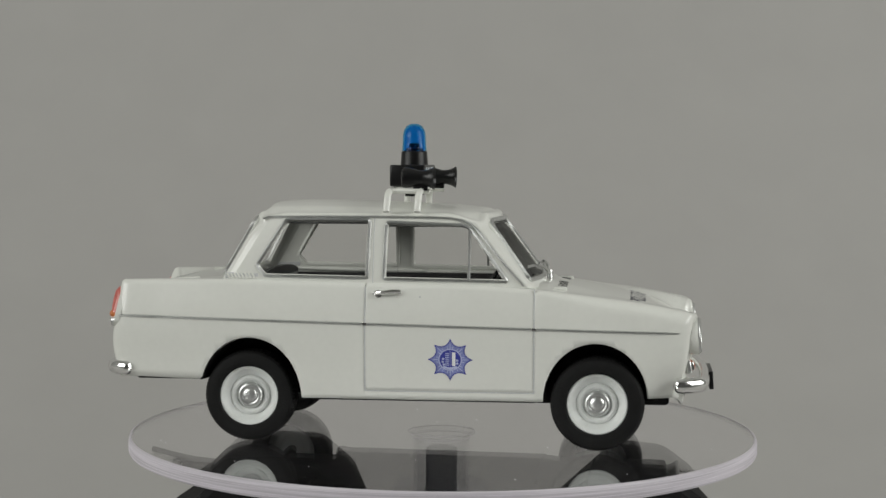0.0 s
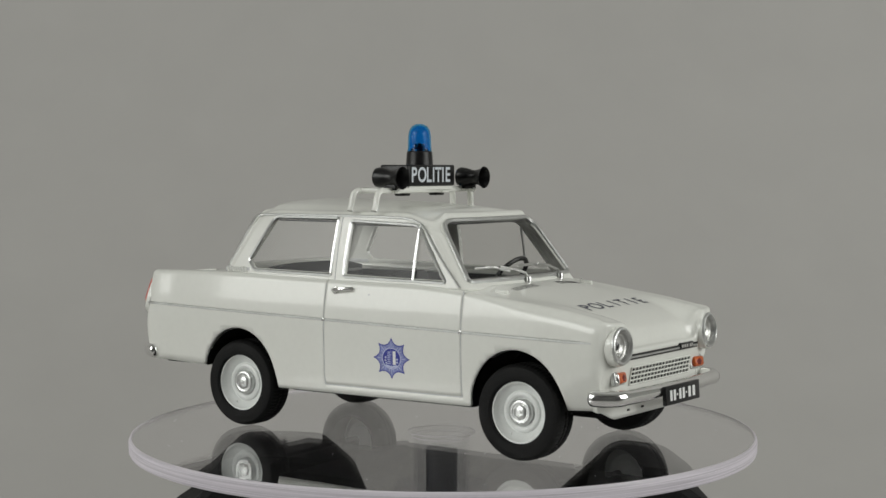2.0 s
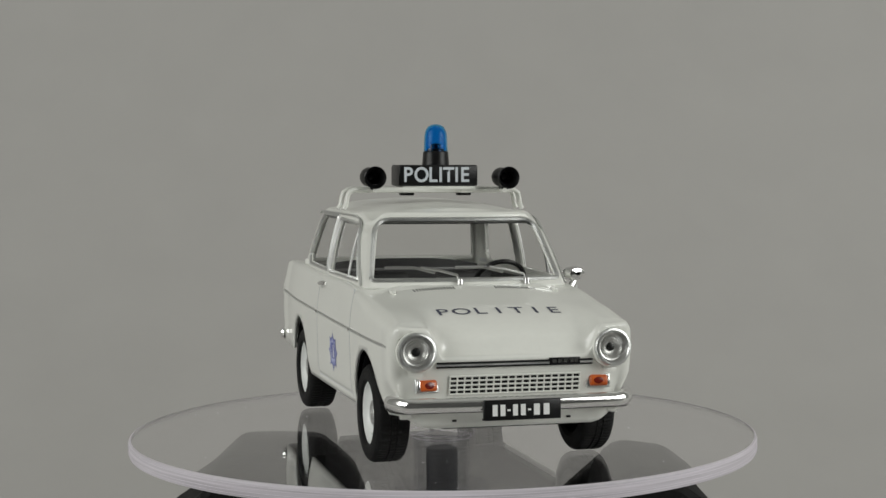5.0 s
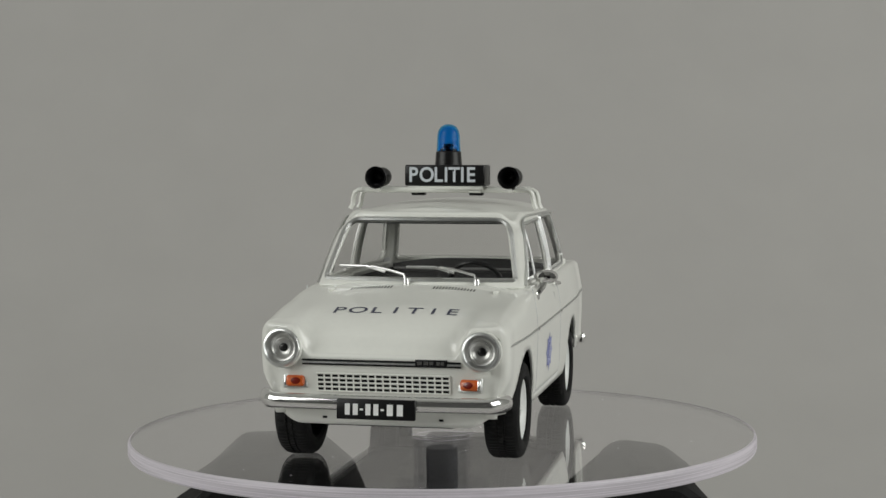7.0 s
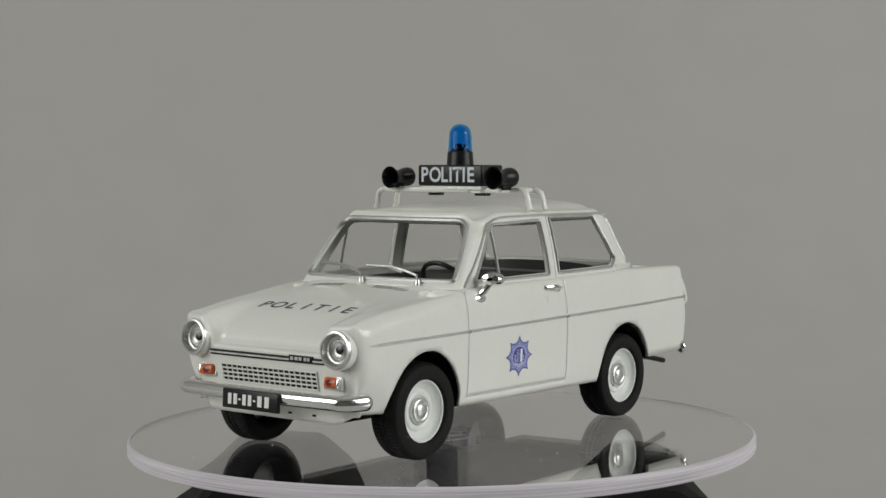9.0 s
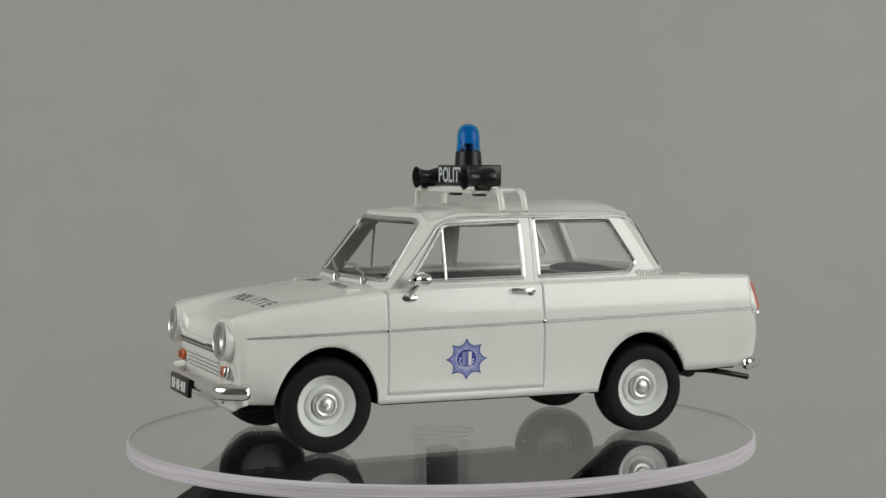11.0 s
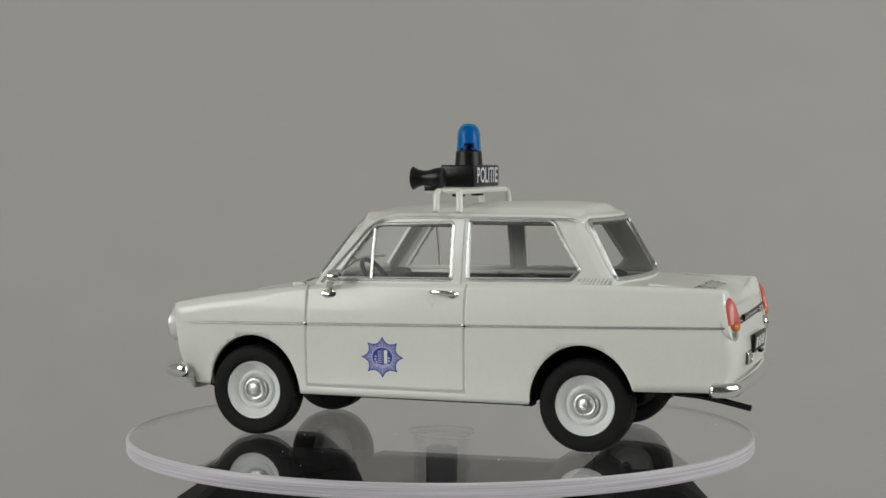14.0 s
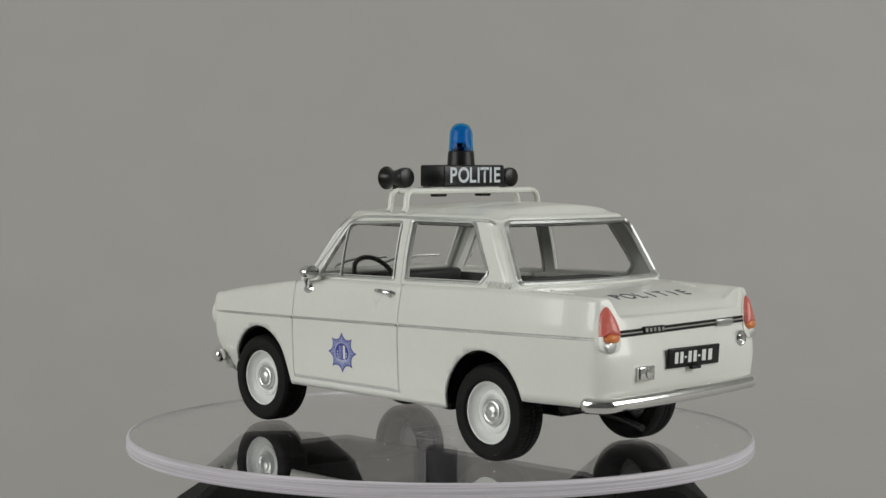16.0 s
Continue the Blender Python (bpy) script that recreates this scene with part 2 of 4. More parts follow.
def build_disc():
    disc = new("turntable_disc")
    R, T = 44.75, 2.2
    prof = [(0, -T), (R - 0.35, -T), (R - 0.08, -T + 0.12), (R, -T + 0.4), (R, -0.4), (R - 0.08, -0.12), (R - 0.35, 0), (0, 0)]
    plate = part("plate", lathe(prof, pose(0.15, 0.1, 0), 160), ACRYLIC, disc, "clear polished acrylic plate with frosted lilac edge", smooth=20)
    plate.data.materials.append(FROST)
    for f in plate.data.polygons:
        f.material_index = 1 if abs(f.normal.z) < 0.97 else 0
    plate.visible_shadow = False
    # saw marks round the edge
    for k, z in enumerate((-0.5, -0.85, -1.4, -1.75)):
        bm = bmesh.new()
        pts = [((R + 0.03 + 0.02 * math.sin(5 * a + k)) * math.cos(a) + 0.15, (R + 0.03) * math.sin(a) + 0.1, z + 0.05 * math.sin(3 * a + 2 * k)) for a in [math.tau * i / 120 for i in range(120)]]
        add_tube(bm, pts, 0.03, 5, True)
        part("saw_mark", bm, RIMLIGHT, disc, "fine pale saw line round the edge")
    hub = [(4.85, -0.02), (4.85, -0.5), (4.25, -0.9), (4.1, -2.4), (4.0, -13), (3.4, -13), (3.55, -2.4), (4.3, -0.35), (4.5, -0.02), (4.85, -0.02)]
    t = part("hub_tube", lathe(hub, pose(0, 0, -2.12), 64), HUB, disc, "clear plastic hub tube")
    t.visible_shadow = False
    # added dark core: stands in for the black foot showing through the clear tube
    part("hub_dark_core", lathe([(0, -4.6), (2.1, -4.6), (2.3, -4.8), (2.3, -13.5), (0, -13.5)], None, 40), CORE_GREY, disc, "dark grey core added for the darkness showing through the hub")
    # pale rings put in for the bright outlines that light draws on the rim
    for r, z in ((4.8, -2.3), (4.25, -3.0)):
        part("hub_rim_glint", tube([(r * math.cos(math.tau * i / 64), r * math.sin(math.tau * i / 64), z) for i in range(64)], 0.07, 6, True), RIMLIGHT, t, "pale ring standing in for the bright outline of the clear hub rim")
    f = part("hub_flange", lathe([(4.1, -9.6), (6.6, -9.8), (6.9, -10.2), (6.9, -11.4), (4.1, -11.6)], pose(0, 0, 0), 64), HUB, disc, "clear plastic flange round the hub")
    f.visible_shadow = False
    return tagged(disc, "round clear acrylic disc turning under the model car", "turntable")


build_stand()
turntable = build_disc()

# ---- the car: forms that its panels share ----
half_width = curve([-44, -41, -30, -15, 0, 15, 28, 34.5, 38], [14.9, 15.15, 16.0, 16.3, 16.4, 16.4, 16.2, 15.75, 15.3])
side_inset = curve([4.5, 6.4, 8, 12, 16.5, 19, 21, 23], [1.2, 0.75, 0.35, 0.08, 0.0, 0.22, 0.6, 1.0])
front_inset = curve([4.5, 6, 8, 10, 13, 14.3, 16, 19], [2.4, 1.95, 1.65, 1.4, 0.85, 0.55, 0.25, 0.0])
rear_inset = curve([7.5, 9, 10, 11.5, 14.7, 17.3, 20, 23], [3.2, 1.7, 0.8, 0.25, 0.0, 0.55, 1.1, 1.6])
edge_top = curve([-44, -34, -26, -15, 0, 8, 13.8, 18, 24, 30.5, 35, 38], [22.2, 22.4, 22.5, 22.3, 22.1, 22.0, 21.6, 21.2, 20.45, 19.6, 18.75, 18.0])
bonnet_mid = curve([17, 20, 24, 28, 31, 33.4, 35.2, 36.3, 37.0, 38], [21.9, 21.3, 20.45, 19.6, 18.8, 17.8, 16.6, 15.4, 14.5, 13.9])
boot_mid = curve([-45, -43.4, -42.3, -41.3, -39, -34, -28], [18.3, 18.9, 19.8, 20.5, 21.4, 22.2, 22.7])
FRONT_X, FRONT_0, REAR_X, REAR_0 = 37.35, 32.0, -43.9, -37.0
ARCHES = ((23.65, 7.05, 7.9), (-23.5, 7.15, 8.1))


def deck(x, y):
    e, a = edge_top(x), abs(y)
    if x > 17:
        mid = bonnet_mid(x) + 0.25 * (1 - (a / 12) ** 2) * smooth01(37, 30, x)
        b = smooth01(9.2, 11.4, a) if x > 30 else smooth01(9.2 - (30 - x) * 0.4, 11.4 + (30 - x) * 0.25, a)
        return mid + (e - mid) * b
    if x < -28:
        mid = boot_mid(x)
        return mid + (e - mid) * smooth01(11.2, 13.0, a)
    mid = 22.0 + (22.9 - 22.0) * smooth01(17, -28, x)
    return mid + (e - mid) * smooth01(9, 13, a)


def front_x(y, z):
    return FRONT_0 + (FRONT_X - FRONT_0) * (1 - min(1, abs(y) / 15.8) ** 6) ** (1 / 6) - front_inset(z)


def rear_x(y, z):
    return REAR_0 + (REAR_X - REAR_0) * (1 - min(1, abs(y) / 15.4) ** 7) ** (1 / 7) + rear_inset(z)


def side_y(x, z):
    return half_width(x) - side_inset(z)


def ring():
    """Half the body's plan, from the middle of the tail round the left side to the middle of the nose: points, normals."""
    xs = [REAR_0 + 0.5 * i for i in range(int((FRONT_0 - REAR_0) / 0.5) + 1)]
    for s in (15.4, -7.5):
        xs = [x for x in xs if abs(x - s) > 0.3] + [s - 0.075, s + 0.075, s - 0.3, s + 0.3]
    for c, a, _ in ARCHES:
        xs = [x for x in xs if abs(abs(x - c) - a) > 0.3]
        xs += [c + sg * (a - d) for sg in (-1, 1) for d in (-0.12, 0.0, 0.04, 0.15, 0.35)]
    xs = sorted(xs)

    def end(x0, x1, w, q):
        pts = []
        for i in range(600):
            a = math.pi / 2 * i / 599
            pts.append(Vector((x0 + (x1 - x0) * math.sin(a) ** q, w * math.cos(a) ** q)))
        out, run = [], 0.0
        for p, q in zip(pts, pts[1:]):
            run += (q - p).length
            if run > 0.45:
                out.append(q)
                run = 0.0
        out[-1] = Vector((x1, 0))
        return out

    pts = end(REAR_0, REAR_X, half_width(REAR_0), 2 / 7)[::-1] + [Vector((x, half_width(x))) for x in xs]
    pts += end(FRONT_0, FRONT_X, half_width(FRONT_0), 1 / 3)
    nor = []
    for i, p in enumerate(pts):
        d = (pts[min(i + 1, len(pts) - 1)] - pts[max(i - 1, 0)]).normalized()
        nor.append(Vector((-d.y, d.x)))
    nor[0], nor[-1] = Vector((-1, 0)), Vector((1, 0))
    return pts, nor


def bottom(x, y, nor):
    for c, a, h in ARCHES:
        if abs(x - c) < a and nor.y > 0.5:
            least = 8.8 if c < 0 and x < c else 6.95 if c > 0 and x > c else 6.5
            return max(least, 6.5 + h * math.sqrt(1 - ((x - c) / a) ** 2))
    if x > 23:
        corner = 6.95
        return corner + (5.7 - corner) * smooth01(14.8, 10.5, y) if x > 31 else 6.95
    if x < -24:
        return 8.8 + 0.15 * smooth01(-32, -40, x)
    return 6.4


def inset_at(nor, z, x=0.0, y=0.0):
    f, r = max(0, nor.x) ** 2, max(0, -nor.x) ** 2
    tuck = 2.6 * smooth01(27.5, 36, x) * smooth01(12.5, 6.5, z) * nor.y**2
    tuck += 1.0 * smooth01(11.5, 15, y) * smooth01(14.5, 8, z) * f if x > 0 else 0.0
    return side_inset(z) * nor.y**2 + tuck * max(nor.y**2, f) + front_inset(z) * f + rear_inset(z) * r


def build_shell(car):
    """The painted lower body as one skin, its two doors being skins of their own in the same surface."""
    pts, nor = ring()
    levels = [5.0, 5.7, 6.4, 7.0, 7.52, 7.66, 8.2, 9, 10, 11, 12, 13, 14, 15, 16, 17, 18, 19, 20, 20.6, 21.2, 21.8, 22.4]
    arcs = 5
    ks = [0, 0.03, 0.07, 0.12, 0.18, 0.24, 0.3, 0.36, 0.42, 0.5, 0.6, 0.7, 0.8, 0.9, 1.0]
    grid, kind = [], []
    for p, n in zip(pts, nor):
        zb = bottom(p.x, p.y, n)
        r = 0.5 + (0.4 + 0.9 * smooth01(16, 26, p.x)) * smooth01(0.45, 0.98, n.y)
        ztop = deck(p.x - n.x * (inset_at(n, 20) + r), p.y - n.y * 1.4)
        zs = [min(z if z > zb + 0.22 else zb, ztop - r) for z in levels]
        col = [Vector((p.x - n.x * inset_at(n, z, p.x, p.y), p.y - n.y * inset_at(n, z, p.x, p.y), z)) for z in zs]
        if p.y < 1e-4:
            for v in col:
                v.y = 0
        o = inset_at(n, ztop - r)
        for j in range(1, arcs + 1):
            a = math.pi / 2 * j / arcs
            q = o + r * (1 - math.cos(a))
            col.append(Vector((p.x - n.x * q, max(0, p.y - n.y * q), ztop - r + r * math.sin(a))))
        e = col[-1]
        spine = Vector((min(max(e.x, -33), 27), 0))
        for k in ks[1:]:
            x, y = e.x + (spine.x - e.x) * k, e.y * (1 - k)
            w = smooth01(0, 0.12, k)
            col.append(Vector((x, y, e.z * (1 - w) + deck(x, y) * w)))
        grid.append(col)
    nl, na = len(levels), len(levels) + arcs
    rows = len(grid[0])

    def skin(pick, sides=(1, -1)):
        verts, index, faces = [], {}, []

        def vid(i, j, s):
            v = grid[i][j]
            key = (round(v.x, 4), round(v.y * s, 4), round(v.z, 4))
            if key not in index:
                index[key] = len(verts)
                verts.append((v.x, v.y * s, v.z))
            return index[key]

        for i in range(len(grid) - 1):
            for j in range(rows - 1):
                if not pick(i, j):
                    continue
                for s in sides:
                    f = [vid(i, j, s), vid(i + 1, j, s), vid(i + 1, j + 1, s), vid(i, j + 1, s)]
                    faces.append(f if s > 0 else f[::-1])
        bm = faces_bm(verts, faces)
        for v in [v for v in bm.verts if not v.link_faces]:
            bm.verts.remove(v)
        bmesh.ops.recalc_face_normals(bm, faces=bm.faces)
        return bm

    def cabin(i, j):
        m = (grid[i][j] + grid[i + 1][j + 1]) / 2
        return j >= na and -27.6 < m.x < 14.0 and m.y < 14.1

    def seam(i, j):
        x = (grid[i][j].x + grid[i + 1][j].x) / 2
        z = (grid[i][j].z + grid[i][j + 1].z) / 2
        vert = min(abs(x - 15.4), abs(x + 7.5)) < 0.08 and 7.5 < z and j < na
        return vert or (-7.6 < x < 15.5 and 7.52 < z < 7.66)

    def lamp_hole(i, j):
        m = (grid[i][j] + grid[i + 1][j + 1]) / 2
        return m.x > 34.5 and (m.y - 12.75) ** 2 + (m.z - 15.4) ** 2 < 2.15**2 and nor[i].x > 0.4

    def door(i, j):
        x = (grid[i][j].x + grid[i + 1][j].x) / 2
        z = (grid[i][j].z + grid[i][j + 1].z) / 2
        return -7.45 < x < 15.35 and z > 7.6 and j < na + 2

    body = part("body", skin(lambda i, j: not (cabin(i, j) or door(i, j) or seam(i, j) or lamp_hole(i, j))), PAINT, car, "white enamel lower body", smooth=50)
    so = body.modifiers.new("thickness", "SOLIDIFY")
    so.thickness, so.offset = 0.0005, -1
    for s, word in ((1, "left"), (-1, "right")):
        d = part("door", skin(lambda i, j: door(i, j) and not cabin(i, j) and not seam(i, j), (s,)), PAINT, car, "white door with a blue star crest", smooth=50)
        so = d.modifiers.new("thickness", "SOLIDIFY")
        so.thickness, so.offset = 0.0005, -1 if s > 0 else -1
        DOORS[s] = d
        # grey strips fill the panel gaps, their tone standing in for faint shade
        bm = bmesh.new()
        for x in (15.4, -7.5):
            add_tube(bm, [(x, s * (side_y(x, z) - 0.035), z) for z in np.linspace(7.6, 21.6, 20)], 0.10, 6)
        add_tube(bm, [(x, s * (side_y(x, 7.6) - 0.03), 7.6) for x in np.linspace(-7.5, 15.4, 12)], 0.10, 6)
        part("door_gap", bm, SEAM, car, "grey strip in the door gap, toned as its faint shade")
    return body


DOORS = {}


# ---- the car: roof and windows ----
WINDOWS = {
    "windscreen": ("front", round_poly([(-13.3, 22.6), (-11.5, 30.6), (11.5, 30.6), (13.3, 22.6)], [0.7, 2.2, 2.2, 0.7])),
    "rear_window": ("rear", round_poly([(-13.3, 23.1), (-11.85, 30.75), (11.85, 30.75), (13.3, 23.1)], [0.8, 1.1, 1.1, 0.8])),
    "door_window": ("side", round_poly([(11.7, 22.4), (6.3, 29.95), (-5.0, 30.35), (-5.15, 22.65)], [0.5, 1.1, 0.5, 0.4])),
    "quarter_window": ("side", round_poly([(-7.4, 22.75), (-7.25, 30.7), (-18.9, 30.7), (-22.85, 24.3), (-21.6, 22.95)], [0.4, 0.4, 0.7, 0.5, 0.4])),
}
ROOF_Z = 31.0
roof_mid = curve([-26, -24, -21, -12, -4.5, 4, 8, 11], [32.25, 32.65, 32.95, 33.1, 32.85, 32.4, 32.05, 31.7])


def plan_line(rc, rcor, side, fcor, fc, q):
    """Half a plan outline with bowed ends and rounded corners of size q; always the same number of points."""
    pts, tag = [], []
    ye = rcor[1] - q
    for i in range(46):
        t = i / 45
        y = ye * t
        pts.append((rc + (rcor[0] - rc) * (y / rcor[1]) ** 2, y)); tag.append("rear")
    a, b = Vector(pts[-1]), Vector((rcor[0] + q, rcor[1] + (side - rcor[1]) * 0.1))
    c = Vector((rcor[0], rcor[1]))
    for i in range(1, 8):
        t = i / 8
        pts.append(tuple((1 - t) ** 2 * a + 2 * t * (1 - t) * c + t * t * b)); tag.append("rear_corner")
    x0, x1 = b.x, fcor[0] - q
    for i in range(171):
        t = i / 170
        x = x0 + (x1 - x0) * t
        y0, y1 = b.y, fcor[1] + (side - fcor[1]) * 0.1
        y = y0 + (y1 - y0) * t + (side - (y0 + y1) / 2) * (1 - (2 * t - 1) ** 2)
        pts.append((x, y)); tag.append("side")
    a, c = Vector(pts[-1]), Vector(fcor)
    ye = fcor[1] - q
    b = Vector((fc + (fcor[0] - fc) * (ye / fcor[1]) ** 2, ye))
    for i in range(1, 8):
        t = i / 8
        pts.append(tuple((1 - t) ** 2 * a + 2 * t * (1 - t) * c + t * t * b)); tag.append("front_corner")
    for i in range(46):
        y = ye * (1 - i / 45)
        pts.append((fc + (fcor[0] - fc) * (y / fcor[1]) ** 2, y)); tag.append("front")
    return pts, tag


LOW, TAGS = plan_line(-30.0, (-28.1, 14.5), 15.05, (15.1, 14.4), 16.8, 1.2)
HIGH, _ = plan_line(-24.6, (-22.8, 12.6), 13.0, (8.3, 12.4), 9.6, 1.5)
ROWS = 38


def cabin_point(i, v):
    a, b = LOW[i], HIGH[i]
    bulge = 0.22 * math.sin(math.pi * v) if TAGS[i] == "side" else 0
    # the roof's edge rounds down into the pillars
    drop = 1.1 * smooth01(3.0, 8.5, b[0]) * smooth01(10.2, 12.2, b[1]) + 0.5 * smooth01(-18.5, -23, b[0]) * smooth01(10.5, 12.4, b[1])
    return Vector((a[0] + (b[0] - a[0]) * v, a[1] + (b[1] - a[1]) * v + bulge, 21.6 + (ROOF_Z - 21.6) * v - drop * smooth01(0.72, 1.0, v)))


def build_cabin(car):
    n = len(LOW)
    g = [[cabin_point(i, j / ROWS) for j in range(ROWS + 1)] for i in range(n)]
    # settle the skin onto the outlines of the openings
    for i in range(n):
        for j in range(1, ROWS):
            p = g[i][j]
            for region, poly in WINDOWS.values():
                if TAGS[i] != region:
                    continue
                d2 = (p.x, p.z) if region == "side" else (p.y, p.z)
                dist, q = nearest(d2, poly)
                if dist < 0.19:
                    du, dz = q[0] - d2[0], q[1] - d2[1]
                    up = (cabin_point(i, min(1, j / ROWS + 0.02)) - cabin_point(i, j / ROWS)) / (0.02 * (ROOF_Z - 21.6)) if j < ROWS - 1 else Vector((0, 0, 1))
                    k = i + 1 if i + 1 < n and TAGS[i + 1] == region else i - 1
                    along = cabin_point(k, j / ROWS) - cabin_point(i, j / ROWS)
                    if region == "side":
                        p.y += up.y * dz + along.y / along.x * du
                        p.x += du
                    else:
                        p.x += up.x * dz + along.x / along.y * du
                        p.y = max(0, p.y + du)
                    p.z += dz
    shell, panes = [], {k: [] for k in WINDOWS}
    for i in range(n - 1):
        for j in range(ROWS):
            m = (g[i][j] + g[i + 1][j + 1] + g[i + 1][j] + g[i][j + 1]) / 4
            hit = None
            for k, (region, poly) in WINDOWS.items():
                if TAGS[i] == region and inside((m.x, m.z) if region == "side" else (m.y, m.z), poly):
                    hit = k
            (panes[hit] if hit else shell).append((i, j))

    for k, cells in [(None, shell)] + list(panes.items()):
        for i, j in cells:
            for a, b in ((i, j), (i + 1, j), (i + 1, j + 1), (i, j + 1)):
                for name, (region, poly) in WINDOWS.items():
                    if TAGS[i] != region or (k and k != name):
                        continue
                    p = g[a][b]
                    d2 = (p.x, p.z) if region == "side" else (p.y, p.z)
                    if inside(d2, poly) == (k is None):
                        dist, q = nearest(d2, poly)
                        if 1e-5 < dist < 0.4:
                            t = surface(region, q[0], q[1])
                            p.x, p.y, p.z = t.x, max(0, t.y), t.z

    def skin(cells, sides, shift=0.0, roof=False):
        verts, index, faces = [], {}, []

        def vid(v, s):
            key = (round(v.x, 4), round(v.y * s, 4), round(v.z, 4))
            if key not in index:
                index[key] = len(verts)
                verts.append((v.x, v.y * s, v.z))
            return index[key]

        for i, j in cells:
            for s in sides:
                f = [vid(g[i][j], s), vid(g[i + 1][j], s), vid(g[i + 1][j + 1], s), vid(g[i][j + 1], s)]
                faces.append(f if s > 0 else f[::-1])
        if roof:
            cols = []
            for i in range(n):
                e = g[i][ROWS]
                q = Vector((min(max(e.x, -17), 2), 0, 0))
                col = [e]
                dirn = Vector((q.x - e.x, -e.y, 0)).normalized()
                for a in range(1, 6):
                    an = math.pi / 2 * a / 5
                    col.append(Vector((e.x, e.y, e.z)) + dirn * (0.9 * (1 - math.cos(an))) + Vector((0, 0, 0.62 * math.sin(an))))
                b = col[-1]
                for k in (0.05, 0.1, 0.16, 0.23, 0.3, 0.4, 0.5, 0.6, 0.7, 0.8, 0.9, 1.0):
                    x, y = b.x + (q.x - b.x) * k, b.y * (1 - k)
                    w = smooth01(-0.02, 0.2, k)
                    col.append(Vector((x, max(0, y), b.z * (1 - w) + (roof_mid(x) - 1.2 * (y / 12.5) ** 2) * w)))
                cols.append(col)
            for i in range(n - 1):
                for j in range(len(cols[0]) - 1):
                    for s in sides:
                        f = [vid(cols[i][j], s), vid(cols[i + 1][j], s), vid(cols[i + 1][j + 1], s), vid(cols[i][j + 1], s)]
                        faces.append(f if s > 0 else f[::-1])
        bm = faces_bm(verts, faces)
        bmesh.ops.recalc_face_normals(bm, faces=bm.faces)
        if shift:
            bm.normal_update()
            for v in bm.verts:
                v.co -= v.normal * shift
        return bm

    roof = part("roof", skin(shell, (1, -1), roof=True), PAINT, car, "white roof and window pillars", smooth=50)
    so = roof.modifiers.new("thickness", "SOLIDIFY")
    so.thickness, so.offset = 0.00035, -1
    for k, (region, poly) in WINDOWS.items():
        for s in ((1, -1) if region == "side" else (0,)):
            bm = skin(panes[k], (s,) if s else (1, -1))
            flip = sum((f.normal.dot(f.calc_center_median() - Vector((-6, 0, 24))) for f in bm.faces)) < 0
            for v in bm.verts:
                v.co -= v.normal * (-0.3 if flip else 0.3)
            pane = part(k, bm, PANE, car, "clear plastic " + k.replace("_", " "), smooth=50)
            pane.visible_shadow = False
            line = []
            for q in densify(poly, 0.5):
                line.append(surface(region, q[0], q[1], s if s else 1))
            zt = max(q[1] for q in poly) - 0.35
            us = [q[0] for q in poly if q[1] > zt - 0.4]
            inner = [surface(region, u, zt, s if s else 1) for u in np.linspace(min(us) + 0.3, max(us) - 0.3, 14)]
            push = Vector((0, -0.75 * s, 0)) if region == "side" else Vector((-0.8 if region == "front" else 0.8, 0, 0))
            part("glazing_lip", tube([p + push for p in inner], 0.3, 6), LIP, pane, "dull grey upper lip of the glazing")
            inward = Vector((0, -0.3 * s, 0)) if region == "side" else Vector((-0.3 if region == "front" else 0.3, 0, -0.1))
            part("window_seal", tube([p + inward for p in line], 0.33, 6, True), PAINT, pane, "white inner window edge")
            part("window_trim", tube(line, 0.24 if region == "side" else 0.34, 6, True), FOIL, pane, "thin silver window surround")
    # rain gutters
    for s in (1, -1):
        path = [(-22.2, 30.7), (-21.4, 30.95), (-15, 31.02), (-7, 31.05), (0, 31.0), (3.6, 30.9), (5.3, 30.65), (6.5, 30.15), (7.6, 29.2), (9.2, 27.2), (11.6, 24.4), (13.9, 21.9)]
        line = [surface("side", x, z, s) + Vector((0, 0.1 * s, 0)) for x, z in densify(path, 0.8, False)]
        part("rain_gutter", tube(line, 0.18, 6), FOIL, roof, "silver rain gutter")
        # upright post of the hinged quarter light
        part("window_post", tube([surface("side", 6.45, z, s) for z in np.linspace(22.5, 29.8, 8)], 0.2, 6), FOIL, roof, "thin silver window post")
        part("pillar_line", tube([surface("side", -6.6, z, s) for z in np.linspace(21.9, 30.95, 8)], 0.07, 5), SEAM, roof)
        # ribbed vent at the foot of the rear pillar
        bm = bmesh.new()
        for i in range(8):
            x = -23.0 - 0.5 * i
            add_tube(bm, [surface("side", x, 22.55, s), surface("side", x - 0.45, 23.35 - 0.02 * i, s)], 0.15, 5)
        vent = part("pillar_vent", tube([surface("side", x, 22.95, s) - Vector((0, 0.2 * s, 0)) for x in np.linspace(-22.6, -27.2, 8)], 0.42, 8, flat=0.6), SEAM, roof, "grey vent slot at the pillar foot")
        part("vent_rib", bm, PAINT, vent)
    return roof


def surface(region, u, z, s=1):
    """A point of the cabin's skin."""
    v = (z - 21.6) / (ROOF_Z - 21.6)
    best = None
    idx = [i for i, t in enumerate(TAGS) if t == region]
    pts = [cabin_point(i, v) for i in idx]
    if region == "side":
        xs = [p.x for p in pts]
        return Vector((u, s * float(np.interp(u, xs, [p.y for p in pts])), z))
    pts = sorted(pts, key=lambda p: p.y)
    return Vector((float(np.interp(abs(u), [p.y for p in pts], [p.x for p in pts])), u, z))


